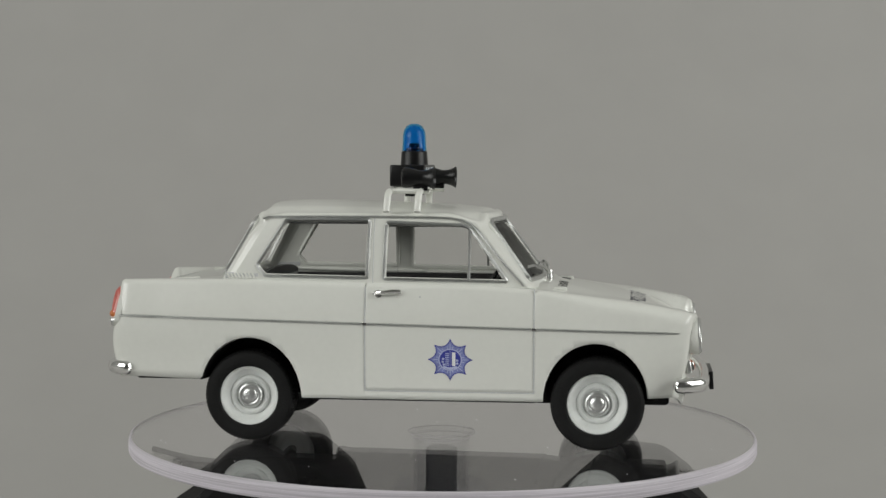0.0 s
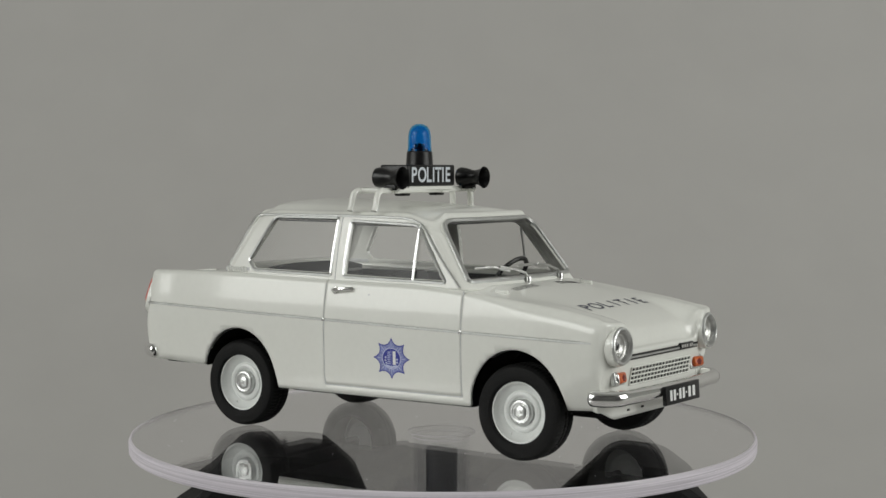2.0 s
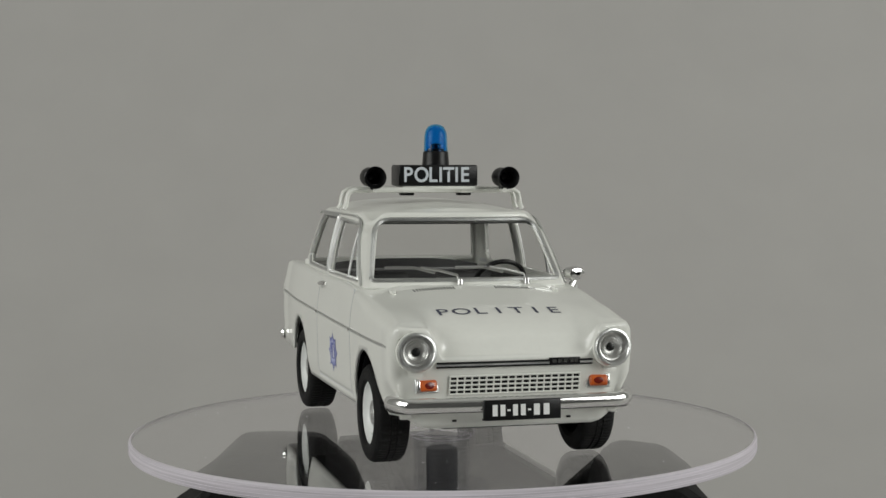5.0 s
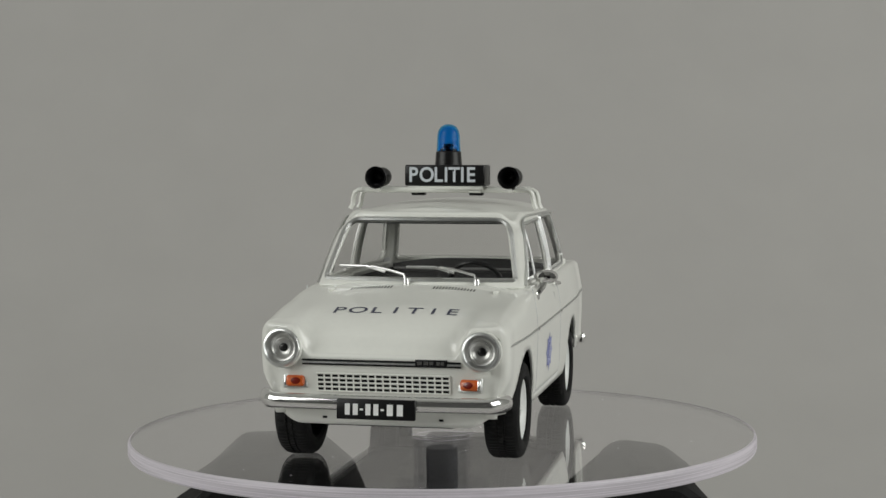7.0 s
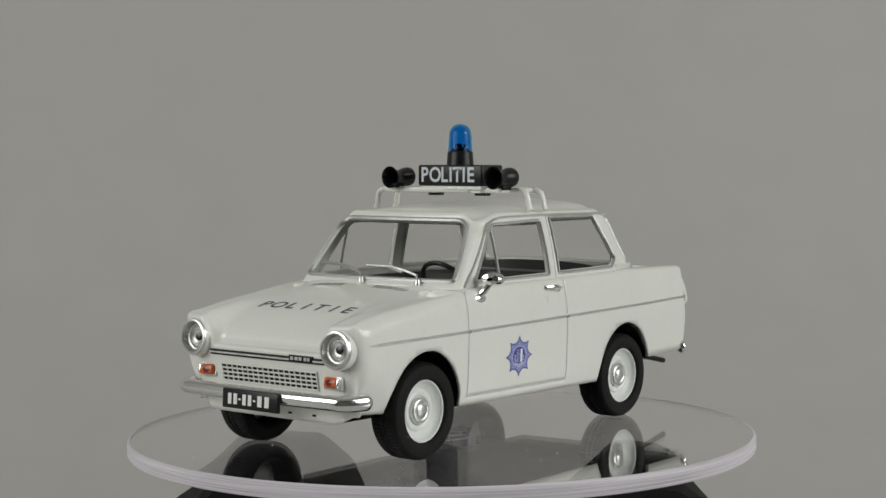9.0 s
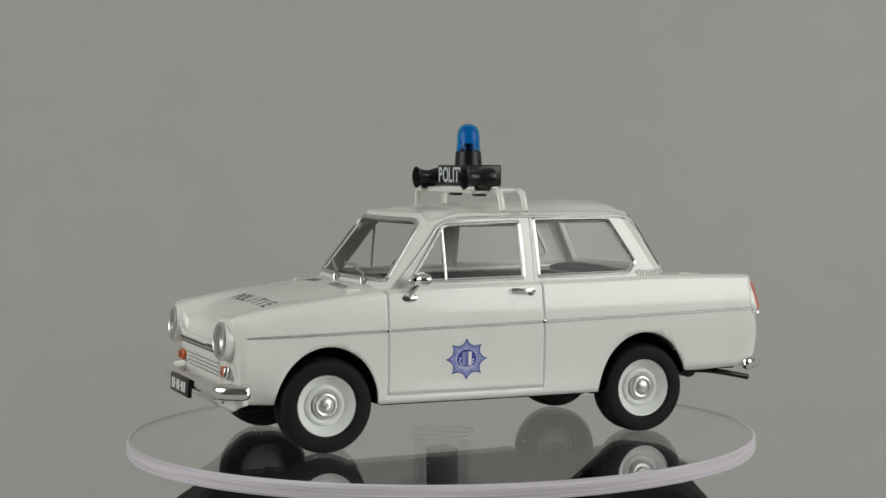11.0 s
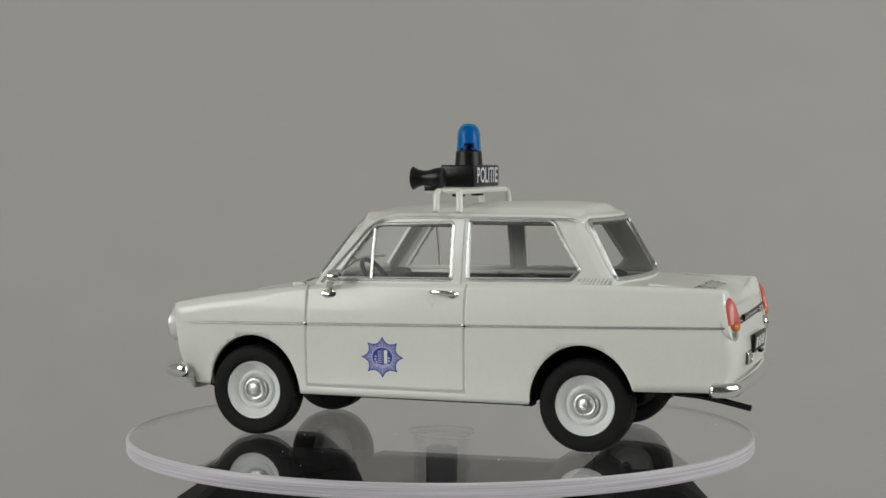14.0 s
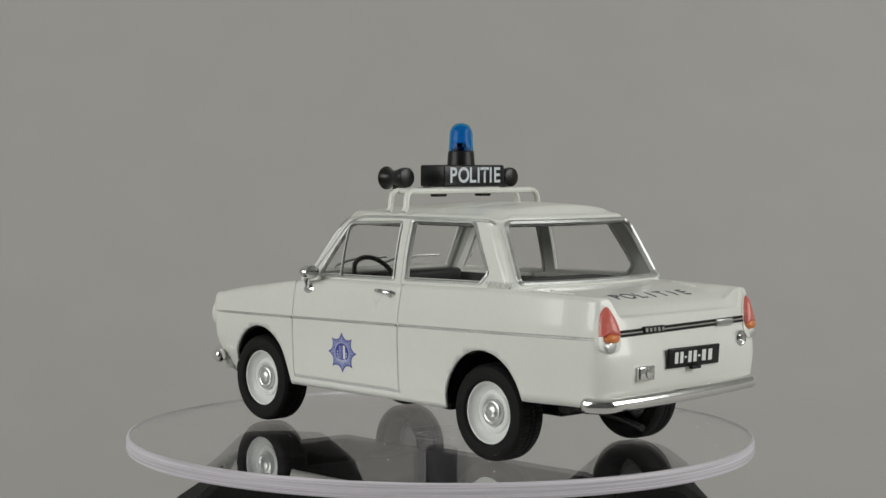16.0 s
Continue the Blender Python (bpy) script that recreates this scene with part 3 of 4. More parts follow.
# ---- the car: print ----
SKIN = []


def on_skin(x, y):
    """The height of the painted body's top at a place."""
    if not SKIN:
        SKIN.append(bvhtree.BVHTree.FromPolygons([v.co / MM for v in BODY.data.vertices], [tuple(p.vertices) for p in BODY.data.polygons]))
    hit = SKIN[0].ray_cast(Vector((x, y, 45)), Vector((0, 0, -1)))[0]
    return hit.z if hit else deck(x, y)


def glyph(text, size, place, mat, parent, name, label="", wide=1.0, thick=0.0):
    """Flat letters, their middle at the origin, laid on a surface by place(u, v)."""
    cu = bpy.data.curves.new(name, "FONT")
    cu.body, cu.size, cu.align_x, cu.align_y, cu.offset, cu.resolution_u = text, 1.0, "CENTER", "CENTER", thick, 4
    tmp = bpy.data.objects.new(name, cu)
    scene.collection.objects.link(tmp)
    bpy.context.view_layer.update()
    me = bpy.data.meshes.new_from_object(tmp.evaluated_get(bpy.context.evaluated_depsgraph_get()))
    bpy.data.objects.remove(tmp)
    bpy.data.curves.remove(cu)
    bm = bmesh.new()
    bm.from_mesh(me)
    bpy.data.meshes.remove(me)
    bmesh.ops.triangulate(bm, faces=bm.faces)
    bmesh.ops.subdivide_edges(bm, edges=[e for e in bm.edges if e.calc_length() > 0.25], cuts=2, use_grid_fill=True)
    for v in bm.verts:
        v.co = place(v.co.x * size * wide, v.co.y * size)
    return part(name, bm, mat, parent, label, smooth=0)


def plate_bars(parent, x, y, z, sx, h, lean):
    """The plate's characters as plain bars."""
    for k, (u, w) in enumerate(((-3.95, 0.62), (-2.95, 0.62), (-2.18, 0.4), (-1.35, 0.62), (-0.35, 0.62), (0.45, 0.4), (1.4, 0.75), (2.65, 0.75))):
        hh = h if w > 0.4 else 0.24
        m = pose(x, y + sx * (u + 0.4), z) @ pose(0, 0, 0, 0, lean)
        part("plate_mark", box(-0.03, 0.03, -w / 2, w / 2, -hh / 2, hh / 2, m=m), WHITEPRINT, parent, smooth=0)


def star(n, r0, r1, cx, cz, rx=1.0, steps=5):
    """An outline of n points with hollow sides."""
    out = []
    for i in range(n):
        a0, a1 = math.pi / 2 + math.tau * i / n, math.pi / 2 + math.tau * (i + 1) / n
        p, q = Vector((math.cos(a0), math.sin(a0))) * r0, Vector((math.cos(a1), math.sin(a1))) * r0
        c = Vector((math.cos((a0 + a1) / 2), math.sin((a0 + a1) / 2))) * r1
        for j in range(steps):
            t = j / steps
            v = (1 - t) ** 2 * p + 2 * t * (1 - t) * c + t * t * q
            out.append((cx + v.x * rx, cz + v.y))
    return out


def decal(outline, s, lift, mat, parent, name, hole=None):
    """A printed patch on a door, bent to it."""
    bm = bmesh.new()
    es = []
    for line in (outline, hole):
        if line:
            vs = [bm.verts.new((p[0], 0, p[1])) for p in line]
            es += [bm.edges.new((vs[i - 1], vs[i])) for i in range(len(vs))]
    bmesh.ops.triangle_fill(bm, edges=es, use_beauty=True)
    for v in bm.verts:
        v.co.y = s * (side_y(v.co.x, v.co.z) + lift)
    return part(name, bm, mat, parent, smooth=0)


def disc_line(cx, cz, r, rx=1.0, n=28):
    return [(cx + r * rx * math.cos(math.tau * i / n), cz + r * math.sin(math.tau * i / n)) for i in range(n)]


def build_crest(s):
    d, cx, cz, k = DOORS[s], 4.15, 12.0, 1.08
    decal(star(8, 2.85, 1.40, cx, cz, k), s, 0.03, BLUEPRINT, d, "crest")
    decal(star(8, 2.55, 1.42, cx, cz, k), s, 0.042, MIDPRINT, d, "crest_field")
    for a in range(8):
        t = math.pi / 2 + math.tau * a / 8
        for o in (-0.2, 0.0, 0.2):
            r1 = 2.15 if o == 0.0 else 1.8
            p = [(cx + k * r * math.cos(t + o + w), cz + r * math.sin(t + o + w)) for r, w in ((1.5, -0.035), (r1, -0.02), (r1, 0.02), (1.5, 0.035))]
            decal(p, s, 0.054, PALEPRINT, d, "crest_ray")
    decal(disc_line(cx, cz, 1.48, k), s, 0.054, PALEPRINT, d, "crest_ring", disc_line(cx, cz, 1.34, k))
    decal(disc_line(cx, cz, 1.34, k), s, 0.054, BLUEPRINT, d, "crest_roundel")
    u = s

    def patch(x0, x1, z0, z1, mat, name):
        decal([(cx + u * x0, cz + z0), (cx + u * x1, cz + z0), (cx + u * x1, cz + z1), (cx + u * x0, cz + z1)], s, 0.068, mat, d, name)

    patch(-0.72, -0.24, -0.85, 1.0, WHITEPRINT, "crest_book")
    patch(-0.02, 0.02, -1.0, 1.25, PALEPRINT, "crest_line")
    for i in range(7):
        patch(0.14, 0.66, -0.78 + 0.26 * i, -0.66 + 0.26 * i, PALEPRINT, "crest_bar")
    for x, z in ((0.95, 0.1), (1.0, -0.3), (0.85, -0.65), (-0.95, -0.1), (-0.95, -0.5)):
        decal(disc_line(cx + u * x, cz + z, 0.16, k, 10), s, 0.068, PALEPRINT, d, "crest_leaf")
    decal([(cx - 1.1, cz - 1.05), (cx, cz - 1.35), (cx + 1.1, cz - 1.05), (cx + 0.9, cz - 0.85), (cx, cz - 1.05), (cx - 0.9, cz - 0.85)], s, 0.068, PALEPRINT, d, "crest_ribbon")


# ---- the car: wheels and underside ----
def build_wheel(car, x, s, zc, r, yc):
    """A wheel turning about y, its outer face towards side s."""
    m = pose(x, s * yc, zc) @ pose(0, 0, 0, -90 * s)
    wheel = new("wheel")
    wheel.parent = car
    k = r / 6.2
    prof = [(3.98, 0.5), (4.02, 2.0), (4.2, 2.2), (4.6, 2.28), (5.3, 2.26), (5.75, 2.08), (6.02, 1.8), (6.16, 1.5), (6.2, 1.0), (6.2, 0.55), (6.06, 0.5), (6.06, 0.3), (6.2, 0.25), (6.2, -0.25), (6.06, -0.3), (6.06, -0.5), (6.2, -0.55),
            (6.2, -1.0), (6.16, -1.5), (6.02, -1.8), (5.75, -2.08), (5.3, -2.26), (4.4, -2.28), (3.9, -2.0), (3.8, 1.2)]
    prof = [(a * k, h) for a, h in prof]
    part("tyre", lathe(prof, m, 144, lambda i, j: (-0.09 if (i + (1 if j > 11 else 0)) % 2 else 0.0) if prof[j][0] > 5.95 * k else 0.0), RUBBER, wheel, "black rubber tyre with a notched tread", smooth=25)
    rim = [(4.1, 0.9), (4.12, 1.65), (4.02, 1.78), (3.85, 1.74), (3.7, 1.45), (3.4, 1.05), (3.05, 0.92), (2.85, 0.72), (2.75, 0.72), (2.62, 0.98), (2.3, 1.08), (2.0, 0.95), (1.85, 0.7), (0, 0.7)]
    part("rim", lathe(rim, m, 64), RIM, wheel, "white wheel rim with a pressed ring")
    cap = [(1.75, 0.7), (1.74, 1.15), (1.62, 1.35), (1.4, 1.46), (1.2, 1.44), (1.1, 1.36), (0.98, 1.36), (0.85, 1.5), (0.5, 1.6), (0.28, 1.62), (0.24, 1.68), (0, 1.7)]
    part("hub_cap", lathe(cap, m, 48), FOIL, wheel, "domed chrome hub cap")
    part("valve", lathe([(0.09, 0), (0.09, 0.35), (0, 0.38)], m @ pose(-1.5, -2.95, 0.85), 8), RIM, wheel)
    return wheel


def build_underside(car):
    bm = bmesh.new()
    add_box(bm, -15.6, 15.8, -13.8, 13.8, 5.9, 9.0, 0.5)
    add_box(bm, -30.5, -15, -8.6, 8.6, 6.0, 9.6, 0.6)
    add_box(bm, 15, 33.5, -8.8, 8.8, 5.2, 9.0, 0.6)
    add_box(bm, -40, -30.2, -13.6, 13.6, 8.45, 9.4, 0.3)
    add_box(bm, 29.6, 32.0, -12.6, 12.6, 6.3, 8.2, 0.5)
    part("chassis", bm, CHASSIS, car, "matt black underside")
    for x in (23.65, -23.5):
        part("axle", tube([(x, -12, 6.4), (x, 12, 6.4)], 0.8, 12), CHASSIS, car)
        for s in (1, -1):
            bm = bmesh.new()
            a, h = (7.0, 7.85) if x > 0 else (7.1, 8.05)
            ring0 = [(x + a * math.cos(math.pi * i / 24), max(6.4 + h * math.sin(math.pi * i / 24), 8.6 if x < 0 and i > 12 else 6.9 if x > 0 and i < 12 else 0)) for i in range(25)]
            lo = [bm.verts.new((p[0], s * 8.6, p[1])) for p in ring0]
            hi = [bm.verts.new((x + (p[0] - x) * 1.0, s * 15.25, p[1])) for p in ring0]
            for i in range(24):
                bm.faces.new((lo[i], lo[i + 1], hi[i + 1], hi[i]))
            bm.faces.new(lo)
            part("wheel_arch_liner", bm, CHASSIS, car, "black wheel arch liner")
    # mud flaps behind the arches
    for s in (1, -1):
        part("mud_flap", box(-16.8, -15.3, s * 14.2 - 1.0, s * 14.2 + 1.0, 6.1, 7.0, bevel=0.25, m=Matrix()), CHASSIS, car)
        part("mud_flap", box(15.6, 16.6, s * 14.2 - 1.0, s * 14.2 + 1.0, 6.4, 7.6, bevel=0.2), CHASSIS, car)
    # silencer and tail pipe
    part("silencer", tube([(-33.5, 11.4, 8.05), (-33.5, -2.0, 7.9)], 0.9, 16, flat=1.3), BLACK, car, "black silencer")
    part("tail_pipe", tube([(-34, 9.0, 8.0), (-38.0, 9.3, 7.75), (-41, 9.5, 7.25), (-44.8, 9.65, 6.45)], 0.42, 12), BLACK, car, "black tail pipe bent downwards")


def build_inside(car):
    bm = bmesh.new()
    v, f = [], []
    low = [(-27.4, 13.2), (13.7, 13.6), (13.7, -13.6), (-27.4, -13.2)]
    for z in (17.0, 21.7):
        v += [(x, y, z) for x, y in low]
    f = [(0, 1, 2, 3)] + [(i, (i + 1) % 4, 4 + (i + 1) % 4, 4 + i) for i in range(4)]
    part("cabin_tub", faces_bm(v, f), CABIN, car, "dark grey cabin lining", smooth=0)
    part("parcel_shelf", box(-27.4, -22.5, -12.6, 12.6, 21.4, 22.0, bevel=0.3), SHELF, car, "mid grey parcel shelf")
    bm = bmesh.new()
    ys = np.linspace(-12.6, 12.6, 22)
    v = [(x, y, z) for x, lo in ((-22.6, 0), (-23.3, 1)) for y in ys for z in (17.5, 23.4 - 1.0 * abs(y / 12.6) ** 3)]
    f = [(2 * i, 2 * i + 2, 2 * i + 3, 2 * i + 1) for i in range(21)] + [(44 + 2 * i, 45 + 2 * i, 47 + 2 * i, 46 + 2 * i) for i in range(21)] + [(2 * i + 1, 2 * i + 3, 47 + 2 * i, 45 + 2 * i) for i in range(21)]
    part("rear_bench_back", faces_bm(v, f), CABIN, car, "dark grey rear bench with a curved top")
    part("dashboard", box(10.0, 13.4, -12.4, 12.4, 19.5, 22.5, bevel=0.7), BLACK, car, "black dashboard")
    for y in (-6.6, 6.6):
        seat = part("seat", box(-8, -1.0, y - 4.6, y + 4.6, 17.2, 19.5, bevel=0.9), CABIN, car, "dark grey seat")
        part("seat_back", box(-1.0, 1.0, -4.5, 4.5, -3.0, 3.0, bevel=0.8, m=pose(-9.0, y, 19.2) @ pose(0, 0, 0, 0, -14)), CABIN, seat)
    m = pose(8.3, 6.7, 21.9) @ pose(0, 0, 0, 0, -52)
    ringp = [m @ Vector((3.55 * math.cos(math.tau * i / 40), 3.55 * math.sin(math.tau * i / 40), 0)) for i in range(40)]
    wheel = part("steering_wheel", tube(ringp, 0.34, 8, True), BLACK, car, "black steering wheel")
    part("spoke", tube([m @ Vector((0, -3.5, 0)), m @ Vector((0, 0, -0.6)), m @ Vector((0, 3.5, 0))], 0.26, 8), BLACK, wheel)
    part("steering_column", tube([m @ Vector((0, 0, -0.3)), m @ Vector((0, 0, -3.5))], 0.5, 10), BLACK, wheel)


# ---- the car: front, rear and small fittings ----
def build_bumper(car, front):
    sx = 1 if front else -1
    z, zz = (8.9, 0.95) if front else (9.75, 0.9)
    pts = []
    for i in range(49):
        y = 15.6 * math.sin(math.pi / 2 * (i - 24) / 24)
        a = abs(y) / 15.6
        reach = (38.5 if front else 44.1)
        x = reach - 0.9 * a**2 - (3.6 if front else 3.0) * max(0, (a - 0.84) / 0.16) ** 2.2
        pts.append((sx * x, y, z - (0.0 if front else 0.026 * y)))
    n = len(pts) - 1
    verts, faces = [], []
    for i, p in enumerate(pts):
        a, c = Vector(pts[max(i - 1, 0)]), Vector(pts[min(i + 1, n)])
        out = (c - a).cross(Vector((0, 0, 1))).normalized()
        w = abs(p[1]) / 15.5
        tip = min(i, n - i)
        r = zz * (1 + 0.16 * smooth01(0.8, 0.97, w)) * (0.05, 0.62, 0.9, 1.0)[min(tip, 3)]
        verts += [Vector(p) + Vector((0, 0, r * math.sin(math.tau * k / 20))) + out * (0.8 * r * math.cos(math.tau * k / 20)) for k in range(20)]
    for i in range(n):
        faces += [(20 * i + k, 20 * i + (k + 1) % 20, 20 * i + 20 + (k + 1) % 20, 20 * i + 20 + k) for k in range(20)]
    bm = faces_bm(verts, faces)
    bmesh.ops.recalc_face_normals(bm, faces=bm.faces)
    b = part("bumper", bm, BRIGHT, car, "chrome bumper wrapping the corners", smooth=60)
    return b


def build_front(car):
    for s in (1, -1):
        c = pose(37.15, s * 12.65, 15.4) @ pose(0, 0, 0, 0, 0, s * 3) @ pose(0, 0, 0, 0, 90 - 4)
        nac = part("headlight_pod", lathe([(2.2, -2.4), (2.42, -1.7), (2.54, -0.8), (2.58, -0.1), (2.52, 0.12), (2.3, 0.14)], c, 64), PAINT, car, "white headlight housing")
        part("headlight_ring", lathe([(2.42, -0.2), (2.44, 0.2), (2.32, 0.4), (2.1, 0.46), (2.0, 0.36), (1.92, 0.22), (1.88, 0.0)], c, 64), FOIL, nac, "chrome headlight ring")
        part("reflector", lathe([(1.9, 0.12), (1.74, -0.1), (1.7, -0.3), (1.5, -0.36), (1.42, -0.3), (1.2, -0.5), (1.12, -0.46), (0.9, -0.62), (0.7, -0.7), (0.5, -0.72)], c, 48), MIRROR, nac, "ringed chrome reflector")
        part("bulb", lathe([(0.55, -0.72), (0.5, -0.5), (0.3, -0.4), (0, -0.38)], c, 20), BLACK, nac, "dark bulb")
        part("lens", lathe([(1.7, 0.12), (1.4, 0.3), (1.0, 0.42), (0.5, 0.5), (0, 0.52), (0, 0.44), (0.5, 0.42), (1.0, 0.34), (1.4, 0.2), (1.7, 0.04), (1.7, 0.12)], c, 40), PANE, nac, "clear headlight lens")
        y, z = s * 11.15, 11.1
        x = front_x(y, z)
        seat = part("indicator_mount", box(-0.5, 0.22, -1.55, 1.55, -0.9, 0.9, bevel=0.18, m=pose(x, y, z) @ pose(0, 0, 0, 0, -10, -s * 6)), FOIL, car, "silver indicator mount")
        lens = part("indicator_lens", box(0.0, 0.75, -1.2, 1.2, -0.7, 0.7, bevel=0.36, m=pose(x, y, z) @ pose(0, 0, 0, 0, -10, -s * 6)), AMBER, seat, "amber indicator lens")
        part("clear_end", box(0.0, 0.62, 0.95, 1.42, -0.62, 0.62, bevel=0.15, m=pose(x, y, z) @ pose(0, 0, 0, 0, -10, -s * 6) @ Matrix.Diagonal((1, s, 1, 1))), BRIGHT, lens, "silvery clear end of the lens")
        part("bulb", lathe([(0.5, -0.1), (0.46, 0.06), (0.25, 0.12), (0, 0.14)], pose(x, y, z) @ pose(0, 0, 0, 0, -10, -s * 6) @ pose(0.68, s * -0.1, -0.02) @ pose(0, 0, 0, 0, 90) @ Matrix.Diagonal((0.95, 1.5, 1, 1)), 16), DEEPRED, lens, "dark red bulb behind the lens")
    ys = np.linspace(-10.1, 10.1, 24)
    for k, (dz, r, mat, lab) in enumerate(((0.27, 0.11, BLACK, "black inlay"), (0.0, 0.19, FOIL, "silver strip"), (-0.27, 0.11, BLACK, "black inlay"))):
        part("nose_strip", tube([(front_x(y, 13.65 + dz) + 0.16, y, 13.65 + dz) for y in ys], r, 6), mat, car, lab)
    # maker's badge as a plain plate
    b = part("badge", box(0, 0.35, 4.4, 8.4, 13.4, 14.25, bevel=0.06, m=pose(front_x(6.4, 13.8) + 0.02, 0, 0)), BLACK, car, "small black badge")
    for y, w in ((5.0, 0.55), (5.75, 0.55), (6.45, 0.5), (7.3, 0.45), (7.85, 0.45)):
        part("badge_mark", box(front_x(6.4, 13.8) + 0.36, front_x(6.4, 13.8) + 0.42, y - w / 2, y + w / 2, 13.62, 14.05), CHROME, b, smooth=0)
    # grille: bars over a flat black sheet, painted as the dark of a hollow
    def gx(y, z):
        return front_x(y, z)
    back = part("grille", faces_bm([(gx(y, z) + 0.06, y, z) for z in (9.95, 12.2) for y in np.linspace(-8.2, 8.5, 18)], [(i, i + 1, 19 + i, 18 + i) for i in range(17)]), BLACK, car, "flat black sheet standing in for the dark of the grille holes", smooth=0)
    bm = bmesh.new()
    for i in range(5):
        z = 9.95 + 2.25 * i / 4
        add_tube(bm, [(gx(y, z) + 0.16, y, z) for y in np.linspace(-8.3, 8.6, 18)], 0.125, 6)
    for i in range(19):
        y = -8.3 + 16.9 * i / 18
        add_tube(bm, [(gx(y, z) + 0.14, y, z) for z in (9.9, 11.0, 12.25)], 0.115, 6)
    part("grille_lattice", bm, PAINT, back, "white grille lattice")
    m = pose(39.45, 0.05, 8.3) @ pose(0, 0, 0, 0, -3)
    pl = part("front_plate", box(-0.4, 0.2, -4.95, 4.95, -1.25, 1.25, bevel=0.15, m=m), BLACK, car, "black number plate with white bars")
    plate_bars(pl, 39.45 + 0.22, 0.05, 8.3, 1, 1.38, -3)
    for y in (-7.5, -3.6, 3.2, 7.4):
        part("screw_hole", box(-0.05, 0.12, -0.28, 0.28, -0.14, 0.14, bevel=0.04, m=pose(front_x(y, 6.6), y, 6.6)), BLACK, BODY)
    # bonnet print
    for i, ch in enumerate("POLITIE"):
        yc = -7.3 + 2.47 * i
        glyph(ch, 3.15, lambda u, v, yc=yc: Vector((29.3 - v, yc + u, on_skin(29.3 - v, yc + u) + 0.05)), NAVY, BODY, "bonnet_letter", wide=1.05, thick=0.005)
    # cowl vents and hinges
    for y0 in (-8.4, 2.9):
        for i in range(14):
            y = y0 + 0.42 * i
            part("cowl_slot", box(18.2, 19.45, y - 0.095, y + 0.095, -0.2, 0.0, bevel=0.0, m=pose(18.8, 0, on_skin(18.8, y) + 0.012, 0, math.degrees(math.atan2(on_skin(18.3, y) - on_skin(19.3, y), 1.0))) @ pose(-18.8, 0, 0)), BLACK, BODY, smooth=0)
    for s in (1, -1):
        part("bonnet_hinge", box(17.6, 19.6, s * 11.3 - 0.3, s * 11.3 + 0.3, deck(18.6, s * 11.3) - 0.2, deck(18.6, s * 11.3) + 0.35, bevel=0.2), PAINT, BODY)


def build_dust(disc):
    """Flecks on the plate."""
    rnd = random.Random(4)
    bm = bmesh.new()
    for i in range(40):
        r, a = 42 * math.sqrt(rnd.random()), rnd.random() * math.tau
        q = 0.03 + 0.05 * rnd.random()
        add_box(bm, -q, q, -q * 0.6, q * 0.6, 0.0, 0.05, m=pose(r * math.cos(a), r * math.sin(a), 0.0, 0, 0, 360 * rnd.random()))
    tagged(part("dust", bm, RIMLIGHT, disc, "pale dust flecks", smooth=0), kind="stuff")


def build_wipers(car):
    def at(y, z, lift):
        p = surface("front", y, z)
        return Vector((p.x + lift * 0.75, y, z + lift * 0.55))
    for y in (-1.4, 8.2):
        piv = at(y, 22.2, 0.5)
        w = part("wiper", tube([piv, at(y - 0.4, 22.9, 0.75), at(y - 2.6, 23.4, 0.9), at(y - 5.2, 23.9, 0.75)], 0.2, 8), WIPER, car, "chrome wiper arm and blade")
        part("wiper_blade", tube([at(y - 3.2, 23.35, 0.45), at(y - 6.0, 24.0, 0.5), at(y - 9.9, 24.05, 0.4)], 0.2, 8, flat=0.6), WIPER, w)
        part("wiper_pivot", lathe([(0.42, -0.9), (0.42, 0.1), (0.3, 0.35), (0, 0.4)], Matrix.Translation(piv), 16), WIPER, w)


